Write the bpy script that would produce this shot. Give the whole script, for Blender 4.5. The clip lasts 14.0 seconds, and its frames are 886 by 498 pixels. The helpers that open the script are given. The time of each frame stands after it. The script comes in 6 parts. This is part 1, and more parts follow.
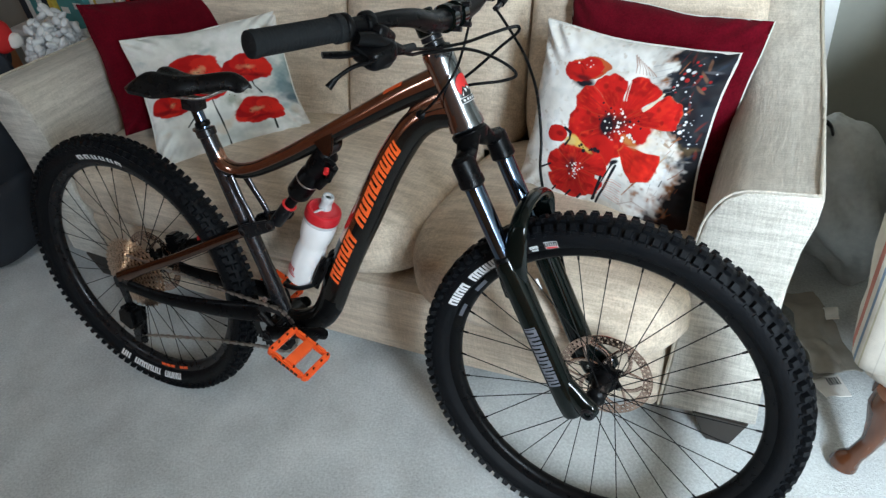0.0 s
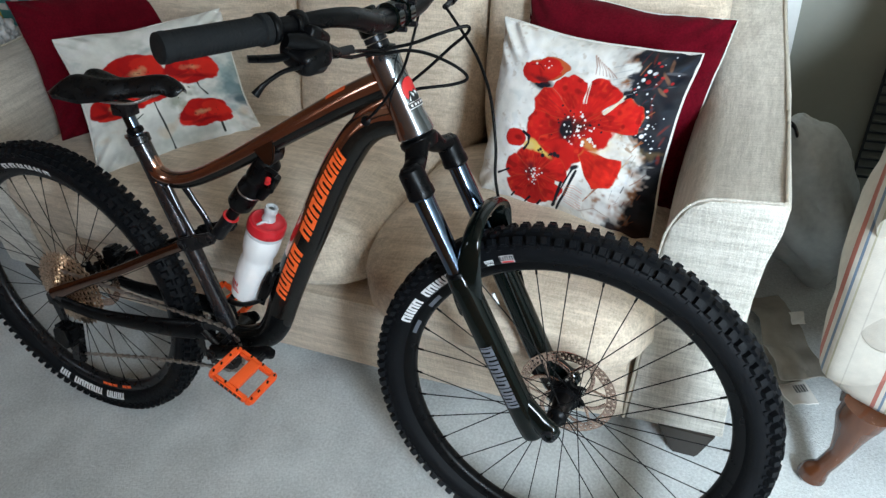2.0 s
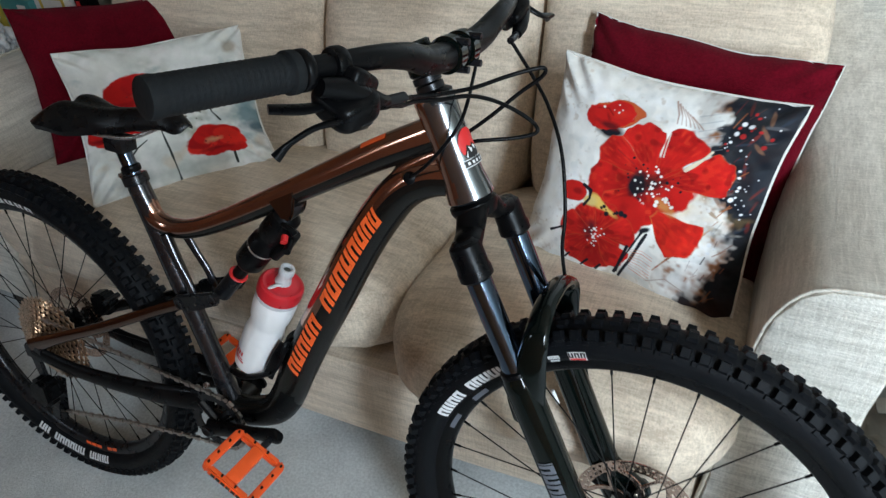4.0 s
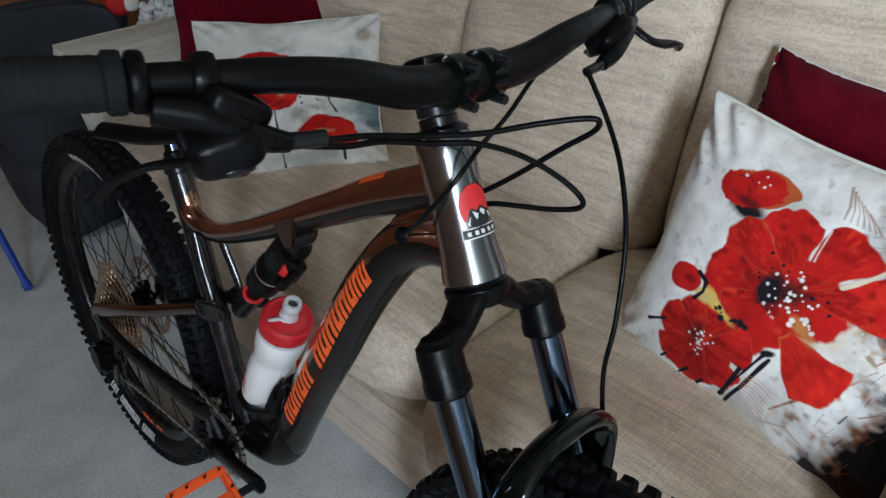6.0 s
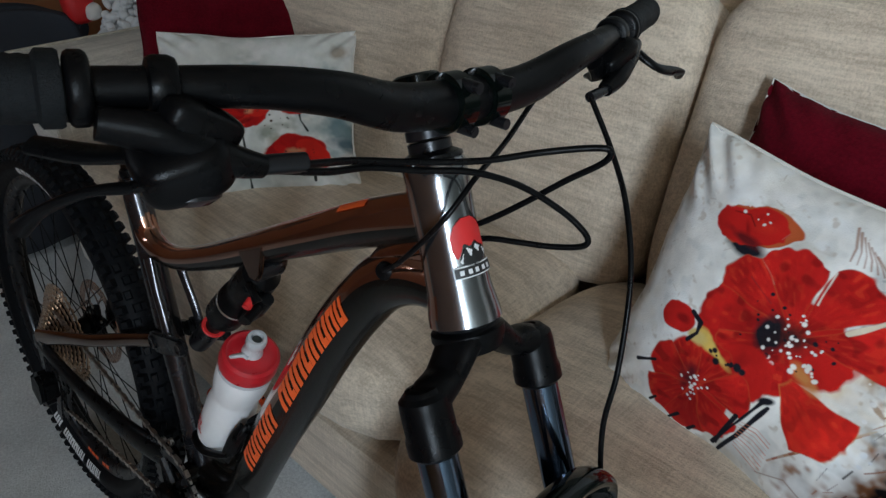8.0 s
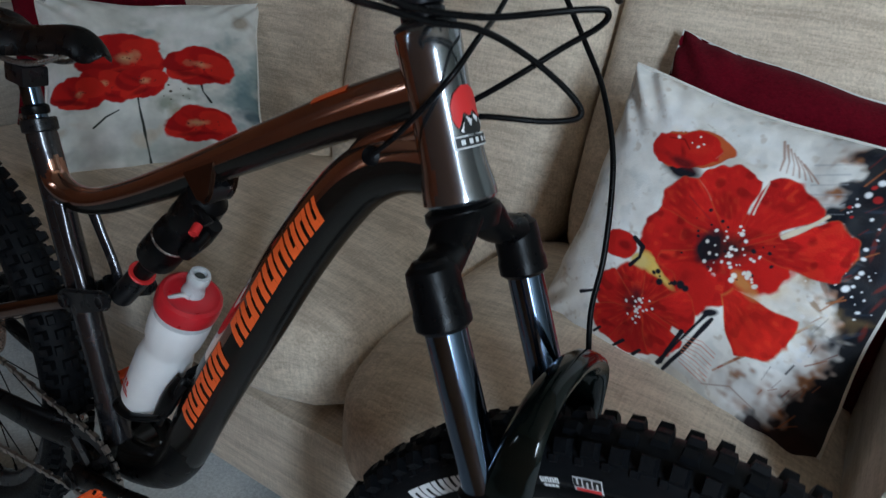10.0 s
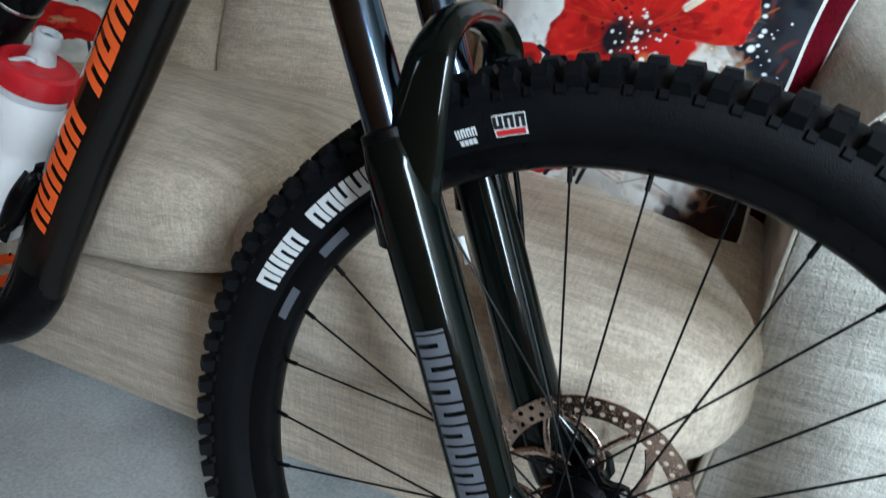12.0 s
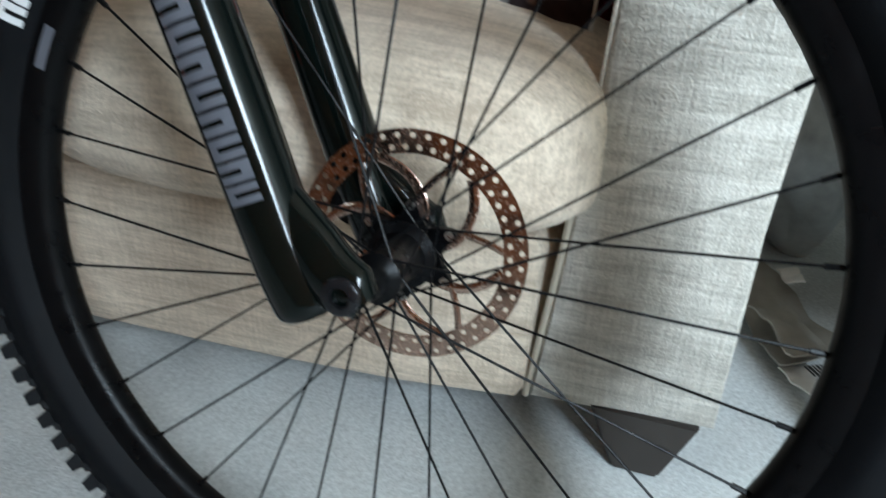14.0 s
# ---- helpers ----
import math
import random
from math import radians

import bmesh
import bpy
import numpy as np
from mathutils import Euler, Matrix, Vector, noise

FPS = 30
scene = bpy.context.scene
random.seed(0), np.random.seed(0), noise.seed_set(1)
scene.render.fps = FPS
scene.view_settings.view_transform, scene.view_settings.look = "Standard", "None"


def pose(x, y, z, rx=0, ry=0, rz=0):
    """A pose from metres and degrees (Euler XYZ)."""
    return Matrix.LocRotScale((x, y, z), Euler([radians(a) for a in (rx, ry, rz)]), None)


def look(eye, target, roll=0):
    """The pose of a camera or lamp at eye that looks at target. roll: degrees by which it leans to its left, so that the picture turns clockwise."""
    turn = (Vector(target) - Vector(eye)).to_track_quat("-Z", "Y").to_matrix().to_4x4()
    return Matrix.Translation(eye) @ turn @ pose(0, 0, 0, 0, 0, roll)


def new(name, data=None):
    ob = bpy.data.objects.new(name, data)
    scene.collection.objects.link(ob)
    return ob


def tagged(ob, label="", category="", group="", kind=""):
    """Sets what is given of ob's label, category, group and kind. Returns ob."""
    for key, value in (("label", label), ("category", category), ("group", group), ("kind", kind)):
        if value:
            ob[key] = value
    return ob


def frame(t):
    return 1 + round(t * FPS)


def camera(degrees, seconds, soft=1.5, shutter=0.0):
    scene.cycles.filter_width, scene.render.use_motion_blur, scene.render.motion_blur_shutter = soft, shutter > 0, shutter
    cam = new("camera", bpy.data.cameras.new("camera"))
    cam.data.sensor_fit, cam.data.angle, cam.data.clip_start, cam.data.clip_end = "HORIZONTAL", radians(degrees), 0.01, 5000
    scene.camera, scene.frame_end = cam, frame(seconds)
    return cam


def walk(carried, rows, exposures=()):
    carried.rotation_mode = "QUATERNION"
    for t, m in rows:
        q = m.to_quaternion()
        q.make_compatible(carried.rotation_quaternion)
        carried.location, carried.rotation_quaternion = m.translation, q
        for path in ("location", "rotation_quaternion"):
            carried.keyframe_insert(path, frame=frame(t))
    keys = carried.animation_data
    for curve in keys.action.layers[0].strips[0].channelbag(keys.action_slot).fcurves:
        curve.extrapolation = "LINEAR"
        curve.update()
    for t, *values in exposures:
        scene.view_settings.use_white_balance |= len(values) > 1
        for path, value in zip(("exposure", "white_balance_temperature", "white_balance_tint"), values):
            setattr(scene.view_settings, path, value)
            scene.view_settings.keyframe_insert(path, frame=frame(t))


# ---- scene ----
TRUE = 0.945  # the plan below is drawn to a wheel of 29 inches; the wheels are 27.5
cam = camera(65.53, 14.0, soft=1.35, shutter=0.4)
ROWS = [
    (0, 1.3656, -0.7836, 1.3617, 51.578, 6.870, 25.106),
    (0.5, 1.3709, -0.7699, 1.3575, 51.521, 6.588, 24.445),
    (1, 1.3646, -0.7535, 1.3554, 50.897, 6.387, 24.575),
    (1.5, 1.3717, -0.7363, 1.3433, 52.107, 6.440, 24.432),
    (2, 1.3615, -0.7017, 1.3351, 51.009, 5.947, 22.696),
    (2.5, 1.3261, -0.6746, 1.3326, 53.295, 5.402, 22.410),
    (2.7, 1.3128, -0.6591, 1.3296, 53.052, 5.237, 22.852),
    (4.8, 1.1854, -0.3925, 1.2471, 51.791, 3.164, 28.360),
    (5, 1.2090, -0.3515, 1.2395, 52.293, 3.568, 33.591),
    (5.5, 1.2453, -0.2733, 1.2285, 54.068, 4.355, 41.724),
    (6, 1.2578, -0.2204, 1.2000, 54.026, 4.728, 44.651),
    (6.5, 1.2398, -0.1867, 1.1845, 54.409, 2.813, 43.776),
    (7, 1.2159, -0.1696, 1.1780, 54.425, 2.988, 44.243),
    (7.2, 1.2098, -0.1647, 1.1772, 54.759, 2.762, 43.988),
    (9.3, 1.1903, -0.2506, 1.1375, 56.341, -0.368, 37.157),
    (9.5, 1.1831, -0.2495, 1.1213, 56.246, -1.764, 34.675),
    (10, 1.1538, -0.2917, 1.0653, 58.151, -1.953, 32.816),
    (10.5, 1.1649, -0.3054, 0.9967, 60.150, -3.234, 29.259),
    (11, 1.1829, -0.3162, 0.9142, 62.049, -3.648, 26.388),
    (11.5, 1.1971, -0.3416, 0.8327, 63.033, -3.613, 25.216),
    (12, 1.2054, -0.3571, 0.7742, 62.877, -3.294, 24.375),
    (12.5, 1.2236, -0.3782, 0.7364, 62.950, -3.576, 22.866),
    (13, 1.2545, -0.3784, 0.7018, 62.139, -2.597, 20.730),
    (13.5, 1.2871, -0.3576, 0.6532, 61.800, -0.769, 20.966),
    (14, 1.3072, -0.3415, 0.5891, 60.710, -2.761, 17.155),
]
walk(cam, [(t, pose(*row)) for t, *row in ROWS],
     [(0.0, 0.61, 6400, 11), (2.7, 0.61, 6400, 11), (5.0, 0.25, 6350, 13), (6.0, 0.14, 6350, 14), (7.2, -0.17, 6550, 14), (9.3, -0.27, 6050, 11), (10.0, -0.26, 6050, 12),
      (11.0, -0.04, 6050, 12), (12.0, 0.21, 6050, 9), (13.0, 0.34, 6150, 8), (14.0, 0.31, 6300, 10)])

# ---- world and light ----
world = bpy.data.worlds.new("sky")
scene.world = world
world.use_nodes = True
wn = world.node_tree.nodes
sky = wn.new("ShaderNodeTexSky")
sky.sky_type, sky.sun_disc, sky.sun_elevation, sky.sun_rotation = "NISHITA", False, radians(35), radians(150)
world.node_tree.links.new(sky.outputs[0], wn["Background"].inputs[0])
wn["Background"].inputs[1].default_value = 0.1

GROUND = -0.0055
ROOM = dict(x0=-2.3, x1=3.2, y0=-1.55, y1=1.36, h=2.45)
# first one: unseen, added to lay a bright band on the top tube
WINDOWS = ((-0.98, -0.76, 1.0, 2.05), (2.45, 3.10, 0.90, 2.30))


def area(name, loc, target, w, h, power, colour):
    lamp = bpy.data.lights.new(name, "AREA")
    lamp.shape, lamp.size, lamp.size_y, lamp.energy, lamp.color = "RECTANGLE", w, h, power, colour
    ob = new(name, lamp)
    ob.matrix_world = look(loc, target)
    return ob


for x0, x1, z0, z1 in WINDOWS:
    mid = ((x0 + x1) / 2, ROOM["y0"] - 0.10, (z0 + z1) / 2)
    area("window_light", mid, (mid[0] + 0.15, mid[1] + 0.86, mid[2] - 0.48), x1 - x0 - 0.1, z1 - z0 - 0.1, (170 if x1 > 2 else 27) * (x1 - x0), (0.715, 0.880, 1.0))


# ---- materials ----
def mat(name, colour, rough=0.5, metal=0.0, vary=0.12, scale=8.0, grain=60.0, bump=0.0, bump_scale=200.0, coat=0.0,
        stretch=(1, 1, 1), spec=0.5, sheen=0.0, rvary=0.08):
    """A surface with broad stains, fine grain and relief, all in metres of its own object."""
    m = bpy.data.materials.new(name)
    m.use_nodes = True
    n, l = m.node_tree.nodes, m.node_tree.links
    b = n["Principled BSDF"]
    tc = n.new("ShaderNodeTexCoord")
    mp = n.new("ShaderNodeMapping")
    mp.inputs["Scale"].default_value = stretch
    l.new(tc.outputs["Object"], mp.inputs[0])
    big, fine = n.new("ShaderNodeTexNoise"), n.new("ShaderNodeTexNoise")
    big.inputs["Scale"].default_value, fine.inputs["Scale"].default_value = scale, grain
    big.inputs["Detail"].default_value, fine.inputs["Detail"].default_value = 3, 3
    l.new(mp.outputs[0], big.inputs[0]), l.new(mp.outputs[0], fine.inputs[0])
    add = n.new("ShaderNodeMath")
    add.operation = "ADD"
    l.new(big.outputs["Fac"], add.inputs[0]), l.new(fine.outputs["Fac"], add.inputs[1])
    ramp = n.new("ShaderNodeMapRange")
    ramp.inputs["From Min"].default_value, ramp.inputs["From Max"].default_value = 0.6, 1.4
    ramp.inputs["To Min"].default_value, ramp.inputs["To Max"].default_value = 1 - vary, 1 + vary
    l.new(add.outputs[0], ramp.inputs[0])
    mul = n.new("ShaderNodeVectorMath")
    mul.operation = "SCALE"
    mul.inputs[0].default_value = colour
    l.new(ramp.outputs[0], mul.inputs["Scale"])
    l.new(mul.outputs[0], b.inputs["Base Color"])
    rr = n.new("ShaderNodeMapRange")
    rr.inputs["From Min"].default_value, rr.inputs["From Max"].default_value = 0.3, 0.7
    rr.inputs["To Min"].default_value, rr.inputs["To Max"].default_value = max(rough - rvary, 0.02), min(rough + rvary, 1)
    l.new(fine.outputs["Fac"], rr.inputs[0]), l.new(rr.outputs[0], b.inputs["Roughness"])
    b.inputs["Metallic"].default_value, b.inputs["Coat Weight"].default_value = metal, coat
    b.inputs["Coat Roughness"].default_value, b.inputs["Specular IOR Level"].default_value = 0.06, spec
    b.inputs["Sheen Weight"].default_value = sheen
    if bump:
        bt, bp = n.new("ShaderNodeTexNoise"), n.new("ShaderNodeBump")
        bt.inputs["Scale"].default_value, bt.inputs["Detail"].default_value = bump_scale, 4
        l.new(mp.outputs[0], bt.inputs[0]), l.new(bt.outputs["Fac"], bp.inputs["Height"])
        bp.inputs["Strength"].default_value, bp.inputs["Distance"].default_value = bump, 0.002
        l.new(bp.outputs[0], b.inputs["Normal"])
    return m


def woven(name, colour, dark, run=0, bump=0.8):
    """Upholstery of crossing threads; the slubs run along one direction (0 x, 1 y, 2 z)."""
    m = bpy.data.materials.new(name)
    m.use_nodes = True
    n, l = m.node_tree.nodes, m.node_tree.links
    b = n["Principled BSDF"]
    tc = n.new("ShaderNodeTexCoord")

    def noise_of(sx, sy, sz, detail=3):
        mp, t = n.new("ShaderNodeMapping"), n.new("ShaderNodeTexNoise")
        mp.inputs["Scale"].default_value = (sx, sy, sz)
        t.inputs["Scale"].default_value, t.inputs["Detail"].default_value = 1, detail
        l.new(tc.outputs["Object"], mp.inputs[0]), l.new(mp.outputs[0], t.inputs[0])
        return t.outputs["Fac"]

    threads = []
    for k in range(3):
        scale = [300.0, 300.0, 300.0]
        scale[k] = 26.0
        threads.append(noise_of(*scale))
    slub = [150.0, 150.0, 150.0]
    slub[run] = 20.0
    s, w, stain = noise_of(*slub), noise_of(520, 520, 520), noise_of(5, 5, 5)

    def math_of(op, x, y):
        k = n.new("ShaderNodeMath")
        k.operation = op
        for i, v in enumerate((x, y)):
            if isinstance(v, float):
                k.inputs[i].default_value = v
            else:
                l.new(v, k.inputs[i])
        return k.outputs[0]

    cross = math_of("ADD", math_of("MULTIPLY", math_of("ADD", threads[0], threads[1]), 0.33), math_of("MULTIPLY", threads[2], 0.33))
    tot = math_of("ADD", math_of("ADD", math_of("MULTIPLY", s, 0.20), math_of("MULTIPLY", cross, 0.56)), math_of("ADD", math_of("MULTIPLY", w, 0.12), math_of("MULTIPLY", stain, 0.12)))
    ribs = [46.0, 46.0, 46.0]
    ribs[run] = 0.9
    tot = math_of("ADD", tot, math_of("MULTIPLY", math_of("SUBTRACT", noise_of(*ribs, 2), 0.5), 0.26))
    ramp = n.new("ShaderNodeMapRange")
    ramp.inputs["From Min"].default_value, ramp.inputs["From Max"].default_value = 0.42, 0.58
    l.new(tot, ramp.inputs[0])
    mix = n.new("ShaderNodeMix")
    mix.data_type = "RGBA"
    l.new(ramp.outputs[0], mix.inputs["Factor"])
    mix.inputs["A"].default_value, mix.inputs["B"].default_value = (*dark, 1), (*colour, 1)
    l.new(mix.outputs["Result"], b.inputs["Base Color"])
    b.inputs["Roughness"].default_value, b.inputs["Sheen Weight"].default_value, b.inputs["Specular IOR Level"].default_value = 0.95, 0.15, 0.2
    bp = n.new("ShaderNodeBump")
    bp.inputs["Strength"].default_value, bp.inputs["Distance"].default_value = bump, 0.0015
    l.new(math_of("ADD", math_of("ADD", s, w), math_of("MULTIPLY", cross, 2.0)), bp.inputs["Height"]), l.new(bp.outputs[0], b.inputs["Normal"])
    return m


def printed(name):
    """Cloth that takes its dyed colours from the print on the mesh."""
    m = mat(name, (1, 1, 1), 0.9, bump=0.35, bump_scale=500, spec=0.12, sheen=0.03)
    n, l = m.node_tree.nodes, m.node_tree.links
    at = n.new("ShaderNodeVertexColor")
    at.layer_name = "print"
    sc = [k for k in n if k.type == "VECT_MATH"][0]
    l.new(at.outputs["Color"], sc.inputs[0])
    return m


M = dict(
    # one cloth in three tints: arm and front hold cool window light in their colour
    sofa=woven("beige_weave", (0.78, 0.655, 0.515), (0.51, 0.41, 0.31)),
    sofa_arm=woven("beige_weave_arm_daylit", (0.70, 0.645, 0.56), (0.47, 0.425, 0.36), run=1),
    sofa_front=woven("beige_weave_front_daylit", (0.71, 0.67, 0.595), (0.43, 0.40, 0.345), run=0, bump=1.0),
    piping=mat("beige_piping", (0.50, 0.44, 0.35), 0.9, vary=0.15, bump=0.4, bump_scale=600),
    carpet=mat("grey_carpet", (0.57, 0.585, 0.575), 1.0, vary=0.3, scale=6, grain=170, bump=1.0, bump_scale=330, spec=0.1),
    wall=mat("grey_green_wall", (0.29, 0.29, 0.25), 0.9, vary=0.05, bump=0.1, bump_scale=90),
    # made-up wall colour that throws warm fill and copper reflections into the room
    warm=mat("warm_bounce_wall", (0.40, 0.160, 0.065), 0.85, vary=0.08, bump=0.1, bump_scale=90),
    white=mat("white_paint", (0.8, 0.8, 0.78), 0.5, vary=0.04),
    ceiling=mat("ceiling_cream", (0.54, 0.44, 0.34), 0.9, vary=0.03),
    maroon=mat("maroon_velvet", (0.105, 0.003, 0.009), 1.0, vary=0.4, scale=14, grain=220, bump=0.8, bump_scale=420, sheen=0.03, spec=0.03),
    print=printed("printed_cloth"),
    cotton=mat("white_cotton", (0.74, 0.71, 0.66), 0.9, vary=0.06, bump=0.3, bump_scale=500),
    copper=mat("bronze_paint", (0.42, 0.20, 0.13), 0.14, 0.95, vary=0.12, scale=5, grain=900, coat=1.0, rvary=0.04),
    umber=mat("dark_umber", (0.008, 0.007, 0.006), 0.24, 0.25, vary=0.1, scale=5, grain=900, coat=0.12, spec=0.3, rvary=0.04),
    bronze=mat("dark_bronze_paint", (0.14, 0.072, 0.048), 0.17, 0.95, vary=0.12, scale=5, grain=900, coat=0.6, rvary=0.04),
    gunmetal=mat("gunmetal_paint", (0.21, 0.22, 0.235), 0.17, 0.95, vary=0.08, scale=6, grain=900, coat=0.5, rvary=0.03),
    charcoal=mat("charcoal_paint", (0.050, 0.048, 0.054), 0.25, 0.8, vary=0.1, scale=6, coat=0.5, rvary=0.05),
    fork=mat("gloss_black_paint", (0.0018, 0.0035, 0.003), 0.12, 0.0, vary=0.1, coat=0.20, spec=0.2, rvary=0.03),
    matte=mat("matte_black", (0.0028, 0.0028, 0.0032), 0.32, vary=0.2, bump=0.1, bump_scale=900, spec=0.12),
    alloy=mat("black_anodised", (0.012, 0.012, 0.014), 0.3, 0.4, vary=0.2),
    stanchion=mat("black_chrome", (0.105, 0.145, 0.21), 0.13, 1.0, vary=0.05, rvary=0.02),
    knob=mat("tread_rubber", (0.0038, 0.0043, 0.0055), 0.5, vary=0.3, scale=30, grain=400, bump=0.3, bump_scale=1200, spec=0.12),
    grip=mat("grip_rubber", (0.0065, 0.0078, 0.009), 0.6, vary=0.2, bump=0.5, bump_scale=1400, spec=0.2),
    saddle=mat("saddle_cover", (0.004, 0.004, 0.0045), 0.30, vary=0.25, bump=0.15, bump_scale=600, spec=0.22),
    steel=mat("brushed_steel", (0.55, 0.54, 0.52), 0.3, 1.0, vary=0.12, grain=500),
    # plain steel with the room's copper reflection put into its base colour
    rotor=mat("warm_reflecting_steel", (0.60, 0.43, 0.35), 0.22, 1.0, vary=0.25, scale=30, grain=500),
    cassette=mat("nickel_steel", (0.66, 0.50, 0.38), 0.30, 1.0, vary=0.35, scale=60, grain=300),
    chain=mat("chain_steel", (0.48, 0.42, 0.38), 0.34, 1.0, vary=0.3, grain=500),
    orange=mat("orange_nylon", (0.90, 0.105, 0.014), 0.45, vary=0.08, scale=20, bump=0.1, bump_scale=600),
    orange_ink=mat("orange_ink", (0.86, 0.115, 0.02), 0.4, vary=0.04),
    white_ink=mat("white_ink", (0.72, 0.72, 0.72), 0.6, vary=0.06),
    grey_ink=mat("grey_ink", (0.11, 0.115, 0.135), 0.4, vary=0.08),
    red_ink=mat("red_ink", (0.62, 0.02, 0.02), 0.5, vary=0.06),
    black_ink=mat("black_ink", (0.01, 0.01, 0.01), 0.5),
    bottle=mat("white_bottle", (0.83, 0.82, 0.82), 0.4, vary=0.04, scale=12),
    lid=mat("red_lid", (0.52, 0.014, 0.022), 0.35, vary=0.08, scale=20),
    spout=mat("clear_grey_spout", (0.55, 0.56, 0.57), 0.3, vary=0.06),
    wood=mat("varnished_wood", (0.085, 0.027, 0.010), 0.22, vary=0.35, scale=6, grain=50, stretch=(1, 1, 0.25), coat=0.4),
    foot=mat("dark_wood_foot", (0.03, 0.024, 0.02), 0.5, vary=0.2),
    bag=mat("grey_bag", (0.36, 0.375, 0.365), 0.42, vary=0.2, scale=7, bump=0.4, bump_scale=30, spec=0.3),
    navy=mat("dark_navy_cloth", (0.022, 0.026, 0.034), 0.85, vary=0.3, bump=0.4, bump_scale=300),
    vent=mat("vent_grey", (0.085, 0.095, 0.085), 0.6, vary=0.15),
    blue=mat("blue_plastic", (0.02, 0.07, 0.42), 0.4, vary=0.08),
    pebble=mat("white_pebble", (0.68, 0.67, 0.66), 0.6, vary=0.2, scale=30),
    teal=mat("teal_card", (0.06, 0.26, 0.26), 0.5, vary=0.2, scale=20),
    yellow=mat("yellow_card", (0.60, 0.42, 0.06), 0.5, vary=0.25, scale=25),
    paper=mat("brown_paper", (0.30, 0.275, 0.235), 0.85, vary=0.15, bump=0.3, bump_scale=60),
)


# ---- building helpers ----
def mesh_of(bm, name, smooth=True):
    bmesh.ops.recalc_face_normals(bm, faces=bm.faces)
    me = bpy.data.meshes.new(name)
    bm.to_mesh(me)
    bm.free()
    if smooth:
        me.polygons.foreach_set("use_smooth", [True] * len(me.polygons))
        me.set_sharp_from_angle(angle=radians(38))
    return me


def part(name, bm, material, parent=None, label="", smooth=True):
    """One mesh object under a thing or a part."""
    me = bm if isinstance(bm, bpy.types.Mesh) else mesh_of(bm, name, smooth)
    for k in material if isinstance(material, (list, tuple)) else [material]:
        if len(me.materials) < (len(material) if isinstance(material, (list, tuple)) else 1):
            me.materials.append(M[k])
    ob = new(name, me)
    if parent:
        ob.parent = parent
    if label:
        tagged(ob, label=label)
    return ob


def thing(name, label, category, m=None, group="", kind=""):
    ob = tagged(new(name), label, category, group, kind)
    ob.empty_display_size = 0.05
    if m:
        ob.matrix_world = m
    return ob


def spline(pts, per=6):
    """Catmull-Rom through the points."""
    p = [Vector(q) for q in pts]
    p = [2 * p[0] - p[1]] + p + [2 * p[-1] - p[-2]]
    out = []
    for i in range(1, len(p) - 2):
        for k in range(per):
            t = k / per
            out.append(0.5 * (2 * p[i] + (p[i + 1] - p[i - 1]) * t + (2 * p[i - 1] - 5 * p[i] + 4 * p[i + 1] - p[i + 2]) * t * t
                              + (3 * p[i] - p[i - 1] - 3 * p[i + 1] + p[i + 2]) * t ** 3))
    return out + [p[-2]]


class Sweep:
    """A tube along a smooth line; radii pairs (in the line's plane, across it) are interpolated along it."""

    def __init__(self, pts, radii, per=6, side=(0, 1, 0)):
        self.line = spline(pts, per) if per > 1 else [Vector(q) for q in pts]
        rr = [(r, r) if isinstance(r, (int, float)) else r for r in (radii if isinstance(radii, list) else [radii])]
        m = len(self.line)
        self.rad = []
        for i in range(m):
            s = i / (m - 1) * (len(rr) - 1)
            k = min(int(s), len(rr) - 2) if len(rr) > 1 else 0
            a, b = rr[k], rr[min(k + 1, len(rr) - 1)]
            f = s - k
            self.rad.append((a[0] + (b[0] - a[0]) * f, a[1] + (b[1] - a[1]) * f))
        self.frames = []
        for i in range(m):
            d = (self.line[min(i + 1, m - 1)] - self.line[max(i - 1, 0)]).normalized()
            w = Vector(side)
            w = (w - d * w.dot(d)).normalized()
            self.frames.append((d.cross(w), w))

    def at(self, s, phi, off=0.0):
        """The point at s (0 to 1 along the line) and phi (degrees; 0 along the side, 90 across it)."""
        x = min(max(s, 0), 0.9999) * (len(self.line) - 1)
        i, f = int(x), x - int(x)
        out = []
        for k in (i, i + 1):
            u, w = self.frames[k]
            a, b = self.rad[k]
            c, q = math.cos(radians(phi)), math.sin(radians(phi))
            out.append(self.line[k] + w * c * (b + off) + u * q * (a + off))
        return out[0].lerp(out[1], f)

    def build(self, bm, seg=20, caps=True):
        rings = []
        m = len(self.line)
        for i in range(m):
            rings.append([bm.verts.new(self.at(i / (m - 1), 360 * k / seg)) for k in range(seg)])
        for a, b in zip(rings, rings[1:]):
            for k in range(seg):
                bm.faces.new((a[k], a[(k + 1) % seg], b[(k + 1) % seg], b[k]))
        if caps:
            bm.faces.new(rings[0]), bm.faces.new(rings[-1][::-1])
        return bm

    def patch(self, bm, s0, s1, p0, p1, shear=0.0, off=0.0007, nu=3, nv=4):
        """A thin print on the tube between two places along it and two angles."""
        g = [[bm.verts.new(self.at(s0 + (s1 - s0) * i / nu + shear * (j / nv - 0.5), p0 + (p1 - p0) * j / nv, off)) for j in range(nv + 1)] for i in range(nu + 1)]
        for i in range(nu):
            for j in range(nv):
                bm.faces.new((g[i][j], g[i + 1][j], g[i + 1][j + 1], g[i][j + 1]))


